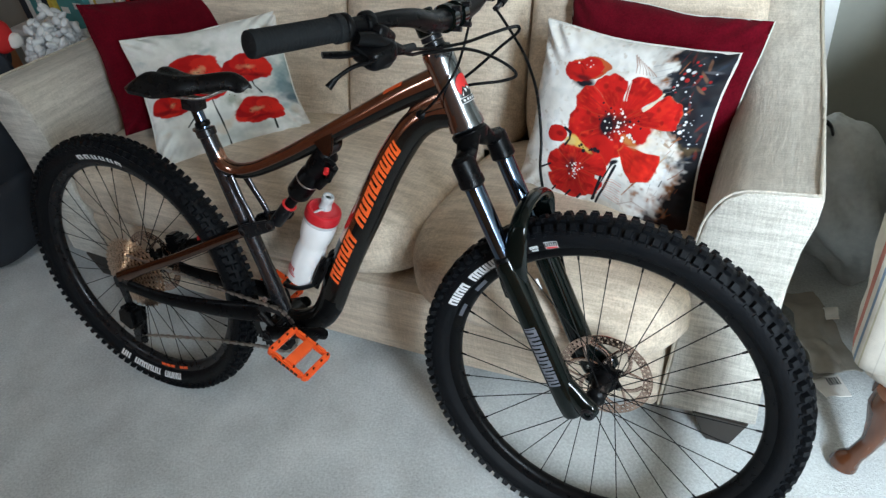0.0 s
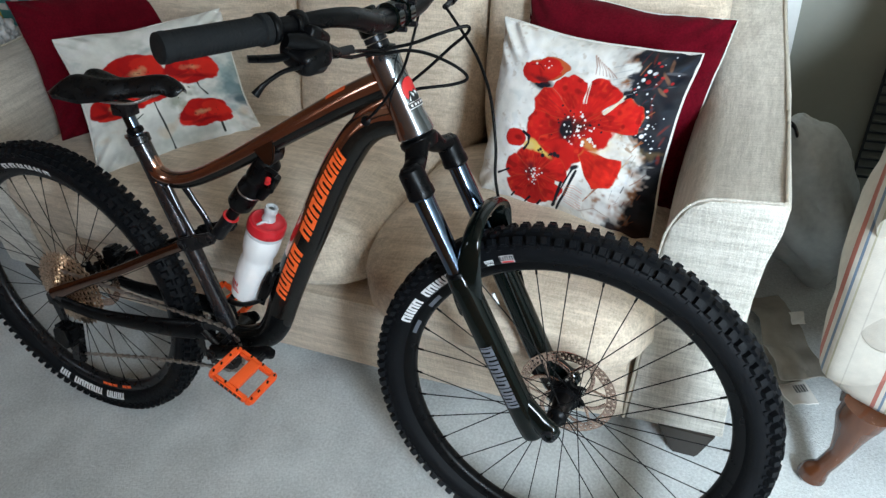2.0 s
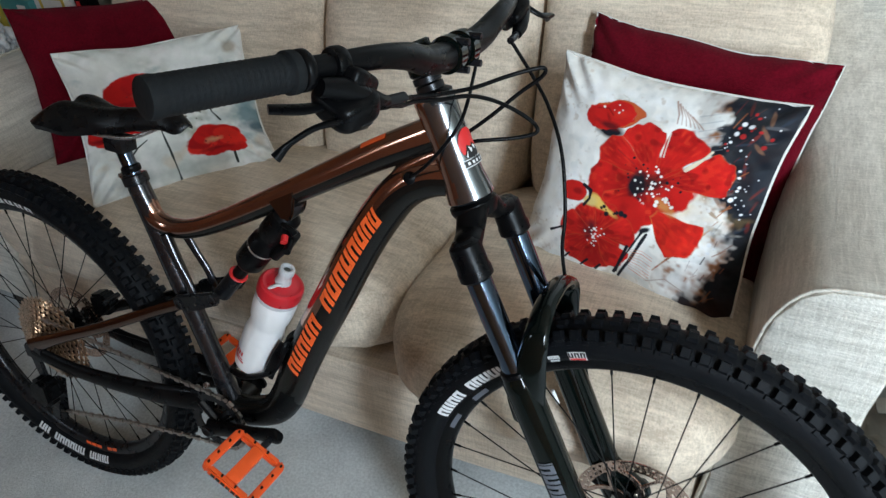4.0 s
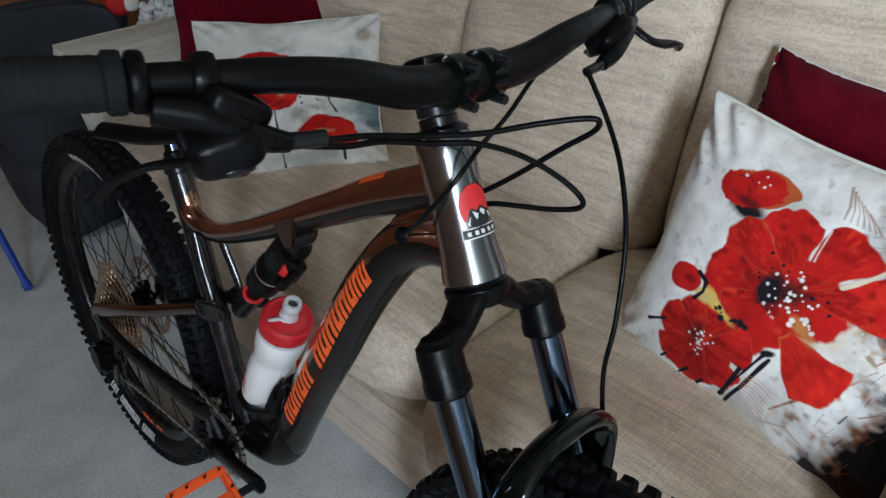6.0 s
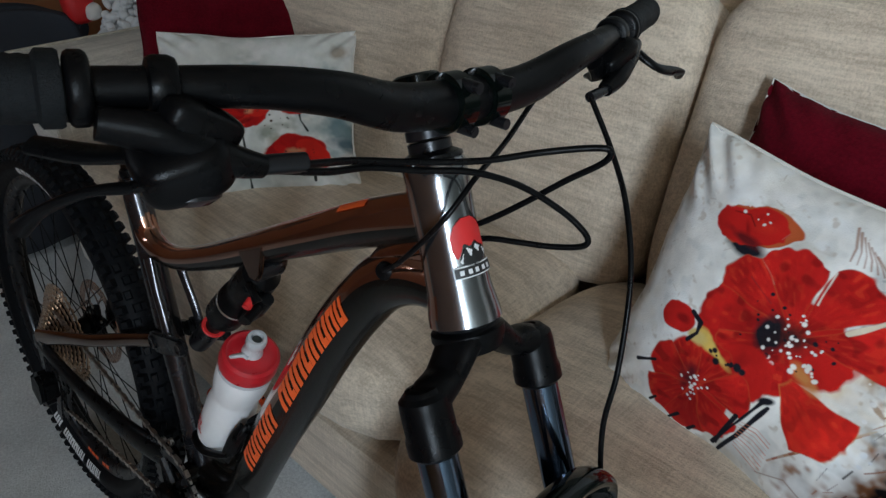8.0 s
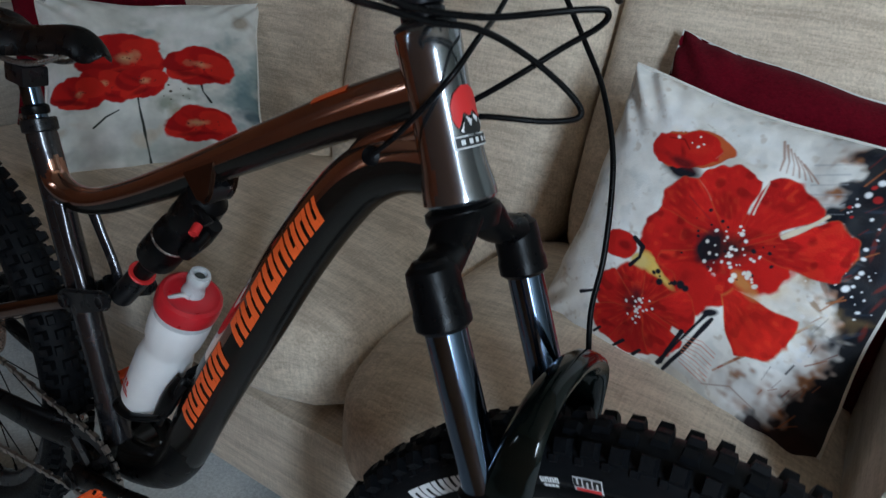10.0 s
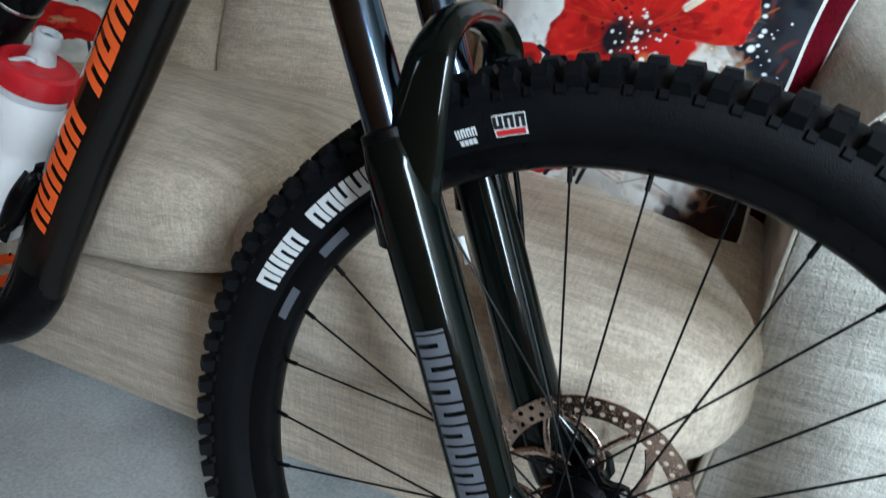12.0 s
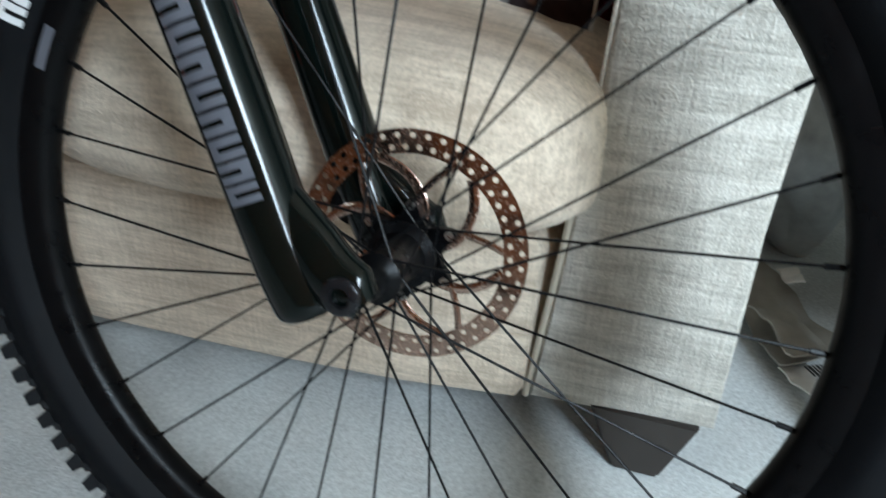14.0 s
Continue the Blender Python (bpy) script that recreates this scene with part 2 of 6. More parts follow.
def tube(pts, radii, seg=16, per=6, bm=None, side=(0, 1, 0)):
    bm = bm or bmesh.new()
    return Sweep(pts, radii, per, side).build(bm, seg)


def lathe(profile, m, seg=32, bm=None, closed=False):
    """Turns a profile of (radius, height) pairs about the local z axis of the pose m."""
    bm = bm or bmesh.new()
    rings = [[bm.verts.new(m @ Vector((r * math.cos(2 * math.pi * k / seg), r * math.sin(2 * math.pi * k / seg), h))) for k in range(seg)] for r, h in profile]
    pairs = list(zip(rings, rings[1:])) + ([(rings[-1], rings[0])] if closed else [])
    for a, b in pairs:
        for k in range(seg):
            bm.faces.new((a[k], a[(k + 1) % seg], b[(k + 1) % seg], b[k]))
    if not closed:
        for ring in (rings[0], rings[-1]):
            bm.faces.new(ring)
    return bm


def axis_pose(p, d):
    """A pose at p whose z axis points along d."""
    return Matrix.Translation(p) @ Vector(d).to_track_quat("Z", "Y").to_matrix().to_4x4()


def rod(p, q, r, seg=12, bm=None, r2=None):
    d = Vector(q) - Vector(p)
    return lathe([(r, 0), (r2 or r, d.length)], axis_pose(p, d), seg, bm)


def box(size, m=Matrix(), bevel=0.0, seg=2, bm=None, taper=1.0):
    bm = bm or bmesh.new()
    vs = []
    for z in (-1, 1):
        f = taper if z > 0 else 1
        vs += [bm.verts.new(m @ Vector((x * size[0] / 2 * f, y * size[1] / 2 * f, z * size[2] / 2))) for x, y in ((-1, -1), (1, -1), (1, 1), (-1, 1))]
    fs = [bm.faces.new([vs[i] for i in f]) for f in ((3, 2, 1, 0), (4, 5, 6, 7), (0, 1, 5, 4), (1, 2, 6, 5), (2, 3, 7, 6), (3, 0, 4, 7))]
    if bevel:
        es = list({e for f in fs for e in f.edges})
        bmesh.ops.bevel(bm, geom=es, offset=bevel, segments=seg, profile=0.7, affect="EDGES")
    return bm


def prism(outline, depth, m=Matrix(), bevel=0.0, bm=None, seg=2):
    """An outline of (x, z) pairs with a depth along y, centred."""
    bm = bm or bmesh.new()
    a = [bm.verts.new(m @ Vector((x, -depth / 2, z))) for x, z in outline]
    b = [bm.verts.new(m @ Vector((x, depth / 2, z))) for x, z in outline]
    fs = [bm.faces.new(a), bm.faces.new(b[::-1])]
    k = len(a)
    fs += [bm.faces.new((a[i], b[i], b[(i + 1) % k], a[(i + 1) % k])) for i in range(k)]
    if bevel:
        bmesh.ops.bevel(bm, geom=list({e for f in fs for e in f.edges}), offset=bevel, segments=seg, affect="EDGES")
    return bm


def pad(size, m=Matrix(), power=5.0, nx=24, ny=20, nz=8, sag=0.0, puff=0.0, seed=0.0, wrinkle=0.004):
    """A stuffed block: a rounded box whose faces swell, with slight folds."""
    bm = bmesh.new()
    bmesh.ops.create_cube(bm, size=2)
    bmesh.ops.subdivide_edges(bm, edges=bm.edges, cuts=11, use_grid_fill=True)
    for v in bm.verts:
        x, y, z = v.co
        k = (abs(x) ** power + abs(y) ** power + abs(z) ** power) ** (1 / power)
        p = Vector((x / k, y / k, z / k))
        q = Vector((p.x * size[0] / 2, p.y * size[1] / 2, p.z * size[2] / 2))
        q.z += puff * (1 - min(1, p.x ** 2)) * (1 - min(1, p.y ** 2)) * (1 if p.z > 0 else -0.2)
        q.y += sag * (1 - min(1, p.x ** 2)) * (1 - min(1, p.z ** 2)) * (-1 if p.y < 0 else 1)
        q += Vector((noise.noise(q * 7 + Vector((seed, 0, 0))), noise.noise(q * 7 + Vector((0, seed, 9))), noise.noise(q * 7 + Vector((5, 0, seed))))) * wrinkle
        v.co = m @ q
    return bm


# ---- the room ----
R = ROOM
tagged(part("floor", box((R["x1"] - R["x0"], R["y1"] - R["y0"], 0.1), pose((R["x0"] + R["x1"]) / 2, (R["y0"] + R["y1"]) / 2, GROUND - 0.05)), "carpet"),
       "light grey short-pile carpet", "floor", kind="structure")
tagged(part("ceiling", box((R["x1"] - R["x0"], R["y1"] - R["y0"], 0.1), pose((R["x0"] + R["x1"]) / 2, (R["y0"] + R["y1"]) / 2, R["h"] + 0.05)), "ceiling"),
       "plain cream ceiling", "ceiling", kind="structure")
# the west wall's terracotta is made up, to bounce warm light
for nm, sx, sy, px, py in (("wall_north", R["x1"] - R["x0"] + 0.4, 0.2, (R["x0"] + R["x1"]) / 2, R["y1"] + 0.1),
                           ("wall_west", 0.2, R["y1"] - R["y0"], R["x0"] - 0.1, (R["y0"] + R["y1"]) / 2),
                           ("wall_east", 0.2, R["y1"] - R["y0"], R["x1"] + 0.1, (R["y0"] + R["y1"]) / 2)):
    tagged(part(nm, box((sx, sy, R["h"]), pose(px, py, R["h"] / 2)), "warm" if nm == "wall_west" else "wall"), "wall coloured terracotta to bounce warm light" if nm == "wall_west" else "dull grey-green painted wall", "wall", kind="structure")
tagged(part("trim", box((0.80, 0.02, R["h"]), pose(1.150, R["y1"] - 0.011, R["h"] / 2), 0.004), "white"), "white painted panel on the far wall", "trim", kind="structure")
# two windows in the wall behind the camera; the narrow one added for highlights
south = bmesh.new()
ys = R["y0"] - 0.1
xs = [R["x0"] - 0.2] + [v for w in WINDOWS for v in w[:2]] + [R["x1"] + 0.2]
for x0, x1 in zip(xs[::2], xs[1::2]):
    box((x1 - x0, 0.2, R["h"]), pose((x0 + x1) / 2, ys, R["h"] / 2), bm=south)
for x0, x1, z0, z1 in WINDOWS:
    box((x1 - x0, 0.2, z0), pose((x0 + x1) / 2, ys, z0 / 2), bm=south)
    box((x1 - x0, 0.2, R["h"] - z1), pose((x0 + x1) / 2, ys, (R["h"] + z1) / 2), bm=south)
tagged(part("wall_south", south, "warm"), "wall coloured terracotta to bounce warm light, with two window openings", "wall", kind="structure")
for k, (wx0, wx1, wz0, wz1) in enumerate(WINDOWS):
    win = tagged(new("window_%d" % (k + 1)), "unseen white-framed window put in for daylight", "window", kind="structure")
    for x0, x1, z0, z1 in ((wx0, wx0 + 0.05, wz0, wz1), (wx1 - 0.05, wx1, wz0, wz1), (wx0 + 0.05, wx1 - 0.05, wz0, wz0 + 0.05), (wx0 + 0.05, wx1 - 0.05, wz1 - 0.05, wz1)):
        part("window_frame", box((x1 - x0, 0.06, z1 - z0), pose((x0 + x1) / 2, ys + 0.06, (z0 + z1) / 2), 0.004), "white", win)


# ---- the sofa ----
sofa = thing("sofa", "beige woven three-seat sofa with piped edges on a grey carpet", "sofa")


def lift(y, right):
    """How far the arm's top has risen at depth y, and how far it has drawn inwards."""
    d = y - 0.28
    if not right:
        return -0.06 * d, 0.012 * d
    t = max(0, (d - 0.3) / 0.5)
    return -0.07 * d + 0.19 * t ** 1.8, 0.012 * d + 0.05 * t ** 1.5


ARM = [(1.317, 0.068), (1.333, 0.236), (1.344, 0.40), (1.350, 0.57), (1.364, 0.638), (1.390, 0.684), (1.424, 0.704), (1.490, 0.710), (1.536, 0.713),
       (1.547, 0.700), (1.546, 0.655), (1.534, 0.59), (1.523, 0.49), (1.520, 0.33), (1.530, 0.084)]


def arm_point(i, y, right):
    x, z = ARM[i]
    up, shift = lift(y, right)
    f = min(max((z - 0.45) / 0.28, 0), 1)
    x, z = x - shift * f, z + up * f
    return Vector((x if right else 0.815 - x, y, z))


def arm(right):
    bm = bmesh.new()
    ys = [0.28 + d for d in (0.0, 0.004, 0.015, 0.06, 0.12, 0.20, 0.28, 0.36, 0.44, 0.52, 0.60, 0.68, 0.76, 0.84)]
    cx = sum(x for x, z in ARM) / len(ARM)
    rings = []
    for j, y in enumerate(ys):
        ring = []
        for i in range(len(ARM)):
            p = arm_point(i, y, right)
            inset = (0.012, 0.004, 0.0)[j] if j < 3 else 0
            c = Vector((cx if right else 0.815 - cx, y, 0.45))
            p = p + (c - p).normalized() * inset
            ring.append(bm.verts.new(p + Vector((noise.noise(p * 6), 0, noise.noise(p * 6 + Vector((3, 1, 2))))) * 0.004))
        rings.append(ring)
    k = len(ARM)
    for a, b in zip(rings, rings[1:]):
        for i in range(k):
            bm.faces.new((a[i], a[(i + 1) % k], b[(i + 1) % k], b[i]))
    bm.faces.new(rings[0]), bm.faces.new(rings[-1])
    bmesh.ops.recalc_face_normals(bm, faces=bm.faces)
    # faces turned to the front take the cloth tinted with cool window light
    for f in bm.faces:
        f.material_index = 1 if f.normal.y < -0.5 else 0
    ob = part("arm", bm, ["sofa_arm", "sofa_front"], sofa)
    part("piping", tube([arm_point(8, y, right) + Vector((0.002 if right else -0.002, 0, 0.002)) for y in (0.286, 0.38, 0.50, 0.64, 0.78, 0.92, 1.04, 1.11)], 0.0034, 8, 3), "piping", ob)
    part("piping", tube([arm_point(i, 0.288, right) for i in range(2, 9)], 0.0027, 8, 2), "sofa_arm", ob)


arm(True), arm(False)
base = pad((1.85, 0.76, 0.224), pose(0.4025, 0.656, 0.174), 40, wrinkle=0.001)
for v in base.verts:  # the middle hangs a little and bows forwards
    mid = 1 - min(1, abs(v.co.x - 0.40) / 0.925) ** 3
    if v.co.y < 0.6:
        v.co.y -= 0.026 * mid
    if v.co.z < 0.17:
        v.co.z -= 0.012 * mid
part("base", base, "sofa", sofa)
# thin black sheet that makes a dark line below the base
part("base_sheet", box((1.80, 0.70, 0.006), pose(0.4025, 0.668, 0.0500), 0.001), "matte", sofa, "thin black sheet under the base")
part("back_frame", pad((2.0, 0.2, 0.86), pose(0.412, 1.12, 0.48, -9), 12, wrinkle=0.002), "sofa", sofa)
for x0, x1, y0, sd, square in ((-0.553, 0.706, 0.240, 1.0, 6.5), (0.700, 1.374, 0.160, 4.0, 4.4)):
    part("seat_cushion", pad((x1 - x0, 0.865 - y0, 0.19), pose((x0 + x1) / 2, (0.865 + y0) / 2, 0.369, -4), square, puff=0.030, sag=0.02, seed=sd, wrinkle=0.007), "sofa", sofa)
for x0, x1, sd, tall in ((-0.555, 0.215, 2.0, 0.53), (0.22, 0.800, 5.0, 0.545), (0.805, 1.385, 7.0, 0.56)):
    part("back_cushion", pad((x1 - x0, 0.20, tall + 0.05), pose((x0 + x1) / 2, 0.940, 0.375 + tall / 2, -20), 6.5, sag=0.022, seed=sd, wrinkle=0.008), "sofa", sofa)
part("piping", tube([(1.315, 0.286, 0.070), (1.330, 0.286, 0.23), (1.337, 0.286, 0.32), (1.342, 0.288, 0.42)], 0.0042, 8, 3), "piping", sofa)
for x in (1.450, -0.60):
    part("foot", prism([(-0.060, 0.085), (0.066, 0.085), (0.034, GROUND), (-0.020, GROUND)], 0.09, pose(x, 0.323, 0), 0.004), "foot", sofa, "dark wooden block foot")


# ---- printed and velvet cushions ----
def smooth_noise(u, v, cells, seed):
    """Value noise on the unit square."""
    rng = np.random.RandomState(seed)
    g = rng.rand(cells + 3, cells + 3)
    x, y = np.clip(u, 0, 1) * cells, np.clip(v, 0, 1) * cells
    i, j = x.astype(int), y.astype(int)
    fx, fy = x - i, y - j
    fx, fy = fx * fx * (3 - 2 * fx), fy * fy * (3 - 2 * fy)
    return (g[i, j] * (1 - fx) + g[i + 1, j] * fx) * (1 - fy) + (g[i, j + 1] * (1 - fx) + g[i + 1, j + 1] * fx) * fy


class Cloth:
    """A square of cloth that is dyed layer by layer; u runs right and v down, both 0 to 1."""

    def __init__(self, u, v, base):
        self.u, self.v = u, v
        self.rgb = np.ones((len(u), 3)) * np.array(base)
        self.seed = 1

    def lay(self, mask, colour):
        mask = np.clip(mask, 0, 1)[:, None]
        self.rgb = self.rgb * (1 - mask) + np.array(colour) * mask

    def wash(self, cells, colour, low, high, amount=1.0):
        self.seed += 1
        k = 0.6 * smooth_noise(self.u, self.v, cells, self.seed) + 0.4 * smooth_noise(self.u, self.v, cells * 3, self.seed + 50)
        self.lay(np.clip((k - low) / (high - low), 0, 1) * amount, colour)

    def blob(self, cx, cy, rx, ry, turn, colour, edge=0.06, rough=0.22, amount=1.0, cells=14, streak=0.0):
        self.seed += 1
        c, s = math.cos(radians(turn)), math.sin(radians(turn))
        x, y = self.u - cx, self.v - cy
        a, b = (c * x + s * y) / rx, (-s * x + c * y) / ry
        d = np.sqrt(a * a + b * b) + rough * (smooth_noise(self.u, self.v, cells, self.seed) - 0.5) * 2 + rough * 0.5 * (smooth_noise(self.u, self.v, cells * 4, self.seed + 9) - 0.5)
        k = np.clip((1 - d) / edge, 0, 1) * amount
        if streak:
            k = k * (1 - streak * smooth_noise(self.u, self.v, 60, self.seed + 3))
        self.lay(k, colour)

    def petal(self, cx, cy, turn, length, half, colour, shade, rim=(0.50, 0.10, 0.03), inner=0.02):
        """A petal like a fan: it starts at its flower's heart and widens to a blunt end."""
        self.seed += 1
        x, y = self.u - cx, self.v - cy
        r = np.hypot(x, y)
        a = (np.degrees(np.arctan2(y, x)) - turn + 180) % 360 - 180
        wob = smooth_noise(self.u, self.v, 16, self.seed) - 0.5
        end = length * (1 + 0.10 * wob - 0.10 * (a / half) ** 2 + 0.05 * (smooth_noise(self.u, self.v, 45, self.seed + 7) - 0.5))
        wide = half * (1 + 0.18 * wob) * np.clip(0.55 + 1.0 * r / length, 0, 1.0)
        d = np.minimum((end - r) / 0.005, (wide - np.abs(a)) * np.radians(1) * np.maximum(r, 0.03) / 0.004)
        d = np.minimum(d, (r - inner) / 0.01)
        self.lay(np.clip(d + 0.6, 0, 1) * (0.25 + 0.6 * smooth_noise(self.u, self.v, 9, self.seed + 2)), rim)
        self.lay(np.clip(d, 0, 1), colour)
        core = np.clip(d, 0, 1)
        grain = smooth_noise(np.clip(a / (2.4 * half) + 0.5, 0, 1), np.clip(r * 2.2, 0, 1), 17, self.seed + 8)
        self.lay(core * np.clip((grain - 0.58) * 2.5, 0, 0.40), (0.30, 0.006, 0.008))
        self.lay(core * np.clip((0.36 - grain) * 3, 0, 0.45), (0.74, 0.060, 0.022))
        self.lay(core * np.clip((smooth_noise(self.u, self.v, 7, self.seed + 11) - 0.6) * 3, 0, 0.55), (0.33, 0.008, 0.008))
        self.lay(core * np.clip(1 - r / (length * 0.75), 0, 1) * (0.3 + 0.7 * smooth_noise(self.u, self.v, 24, self.seed + 4)), shade)
        self.lay(core * np.clip((smooth_noise(self.u, self.v, 12, self.seed + 5) - 0.55) * 3, 0, 0.5), [min(1, k * 1.3) for k in colour])
        self.lay(core * np.clip((smooth_noise(self.u, self.v, 30, self.seed + 6) - 0.70) * 4, 0, 0.6), shade)

    def stroke(self, pts, width, colour, amount=1.0):
        best = np.full(len(self.u), 9.0)
        for (x0, y0), (x1, y1) in zip(pts, pts[1:]):
            dx, dy = x1 - x0, y1 - y0
            t = np.clip(((self.u - x0) * dx + (self.v - y0) * dy) / (dx * dx + dy * dy + 1e-9), 0, 1)
            best = np.minimum(best, np.hypot(self.u - x0 - t * dx, self.v - y0 - t * dy))
        self.seed += 1
        w = width * (0.6 + 0.8 * smooth_noise(self.u, self.v, 18, self.seed))
        self.lay(np.clip((w - best) / 0.003, 0, 1) * amount, colour)

    def dots(self, n, cx, cy, rx, ry, size, colour, seed):
        rng = np.random.RandomState(seed)
        for _ in range(n):
            a, r = rng.rand() * 6.283, rng.rand() ** 0.7
            k = size * (0.5 + rng.rand())
            self.blob(cx + rx * r * math.cos(a), cy + ry * r * math.sin(a), k, k * (0.7 + 0.5 * rng.rand()), rng.rand() * 180, colour, 0.4, 0.25)


RED, DEEP, INK = (0.55, 0.014, 0.011), (0.20, 0.005, 0.006), (0.012, 0.012, 0.018)


def one_great_poppy(c):
    c.wash(4, (0.70, 0.66, 0.59), 0.45, 0.75, 0.8)
    c.wash(9, (0.88, 0.87, 0.85), 0.45, 0.65, 0.95)
    c.wash(14, (0.62, 0.63, 0.61), 0.60, 0.74, 0.45)
    c.wash(26, (0.48, 0.38, 0.29), 0.70, 0.84, 0.5)
    # the dark corner, with its blurred edge and the sparks in it
    edge = 0.70 + 0.20 * np.clip(c.v / 0.5, 0, 1) ** 1.3 - 0.09 * np.clip((c.v - 0.66) / 0.2, 0, 1) + 0.12 * (smooth_noise(c.u, c.v, 7, 71) - 0.5) + 0.10 * (smooth_noise(c.u, c.v, 22, 72) - 0.5) + 0.06 * (smooth_noise(c.u, c.v, 60, 79) - 0.5)
    c.lay(np.clip((c.u - edge + 0.14) / 0.2, 0, 1) * 0.7 * smooth_noise(c.u, c.v, 18, 73), (0.10, 0.09, 0.09))
    c.lay(np.clip((c.u - edge + 0.05) / 0.05, 0, 1) * np.clip(2.2 * smooth_noise(c.u, c.v, 24, 75) - 0.7, 0, 1), (0.30, 0.13, 0.06))
    c.lay(np.clip((c.u - edge) / 0.045, 0, 1) * (0.96 + 0.04 * smooth_noise(c.u, c.v, 30, 74)), (0.007, 0.009, 0.014))
    c.lay(np.clip((c.u - edge) / 0.1, 0, 1) * np.clip((smooth_noise(c.u, c.v, 13, 76) - 0.62) * 4, 0, 0.5), (0.03, 0.035, 0.045))
    c.lay(np.clip((c.v - 0.86 - 0.25 * (0.95 - c.u)) / 0.1, 0, 1) * np.clip((c.u - 0.72) / 0.15, 0, 1) * 0.7, (0.05, 0.022, 0.016))
    for k in range(26):
        c.blob(0.83 + 0.16 * ((k * 0.37) % 1), 0.05 + 0.55 * ((k * 0.61) % 1), 0.035, 0.007, 70 + 47 * k, ((0.16, 0.025, 0.02), (0.03, 0.04, 0.06), (0.10, 0.10, 0.11), (0.20, 0.10, 0.06))[k % 4], 0.6, 0.7, 0.75)
    for k in range(9):
        c.stroke([(0.66 + 0.012 * k, 0.10 + 0.03 * k), (0.74 + 0.012 * k, 0.07 + 0.03 * k)], 0.004, (0.35, 0.36, 0.38), 0.5)
    for k in range(12):
        c.stroke([(0.68 + 0.012 * k, 0.86 - 0.02 * k), (0.74 + 0.012 * k, 0.76 - 0.018 * k)], 0.005, ((0.42, 0.17, 0.07), (0.30, 0.06, 0.03), (0.5, 0.4, 0.3))[k % 3], 0.7)
    rng = np.random.RandomState(3)
    for k in range(46):
        y = rng.rand() * 0.95
        x = 0.77 + 0.15 * min(1, y / 0.5) ** 1.3 - 0.06 * min(1, max(0, (y - 0.62) / 0.2)) + 0.12 * (rng.rand() - 0.5)
        q = radians(-60 + 50 * (rng.rand() - 0.5))
        ln = 0.02 + 0.05 * rng.rand()
        c.stroke([(x, y), (x + ln * math.cos(q), y + ln * math.sin(q))], 0.0015 + 0.0025 * rng.rand(), ((0.012, 0.012, 0.016), (0.30, 0.10, 0.04), (0.02, 0.02, 0.03), (0.30, 0.10, 0.04), (0.14, 0.02, 0.02))[k % 5], 0.85)
    c.dots(26, 0.88, 0.36, 0.10, 0.33, 0.0075, (0.75, 0.76, 0.78), 5)
    c.dots(12, 0.87, 0.16, 0.09, 0.11, 0.008, (0.36, 0.02, 0.02), 6)
    c.dots(30, 0.88, 0.35, 0.11, 0.34, 0.0035, (0.7, 0.7, 0.72), 8)
    # bud at the top, its dark foot
    c.blob(0.335, 0.265, 0.085, 0.045, 8, INK, 0.4, 0.35)
    c.blob(0.335, 0.19, 0.112, 0.068, -16, (0.50, 0.10, 0.03), 0.05, 0.26)
    c.blob(0.335, 0.19, 0.114, 0.070, -16, RED, 0.05, 0.24)
    c.blob(0.36, 0.17, 0.06, 0.03, -20, (0.66, 0.030, 0.016), 0.6, 0.5, 0.7)
    c.blob(0.31, 0.205, 0.05, 0.014, 60, DEEP, 0.7, 0.5, 0.7)
    c.blob(0.265, 0.225, 0.06, 0.05, 15, RED, 0.1, 0.2)
    c.blob(0.32, 0.245, 0.075, 0.022, 8, (0.10, 0.008, 0.01), 0.7, 0.5, 0.9)
    c.stroke([(0.25, 0.18), (0.30, 0.165), (0.33, 0.19)], 0.003, DEEP)
    c.dots(7, 0.32, 0.155, 0.07, 0.02, 0.006, (0.85, 0.78, 0.72), 9)
    # pale strokes
    for k in range(7):
        c.stroke([(0.55 + 0.014 * k, 0.06 + 0.008 * k), (0.58 + 0.016 * k, 0.11 + 0.004 * k), (0.59 + 0.018 * k, 0.15)], 0.004, (0.36, 0.17, 0.10), 0.75)
    for k in range(30):
        x, y = (k * 0.618) % 1 * 0.62, (k * 0.414) % 1 * 0.9
        c.stroke([(x, y), (x + 0.03 * math.cos(k), y + 0.03 * math.sin(k * 1.7))], 0.0022, (0.40, 0.31, 0.24), 0.55)
    # the great flower
    hx, hy = 0.585, 0.455
    c.blob(hx + 0.16, hy + 0.08, 0.20, 0.13, 20, (0.70, 0.46, 0.16), 0.8, 0.5, 0.45)
    c.blob(hx, hy, 0.17, 0.16, 0, RED, 0.1, 0.2)
    for turn, ln, half in ((163, 0.29, 30), (207, 0.285, 17.5), (246, 0.285, 21), (290, 0.30, 21), (335, 0.32, 21), (128, 0.25, 27), (100, 0.21, 32)):
        c.petal(hx, hy, turn, ln, half, RED, DEEP)
    c.stroke([(hx + 0.008, hy - 0.13), (0.585, 0.20)], 0.0035, (0.74, 0.68, 0.58))
    c.stroke([(hx + 0.11, hy - 0.10), (0.745, 0.285), (0.77, 0.24)], 0.008, (0.76, 0.66, 0.5))
    c.stroke([(hx - 0.10, hy - 0.06), (0.40, 0.345)], 0.003, (0.30, 0.02, 0.02))
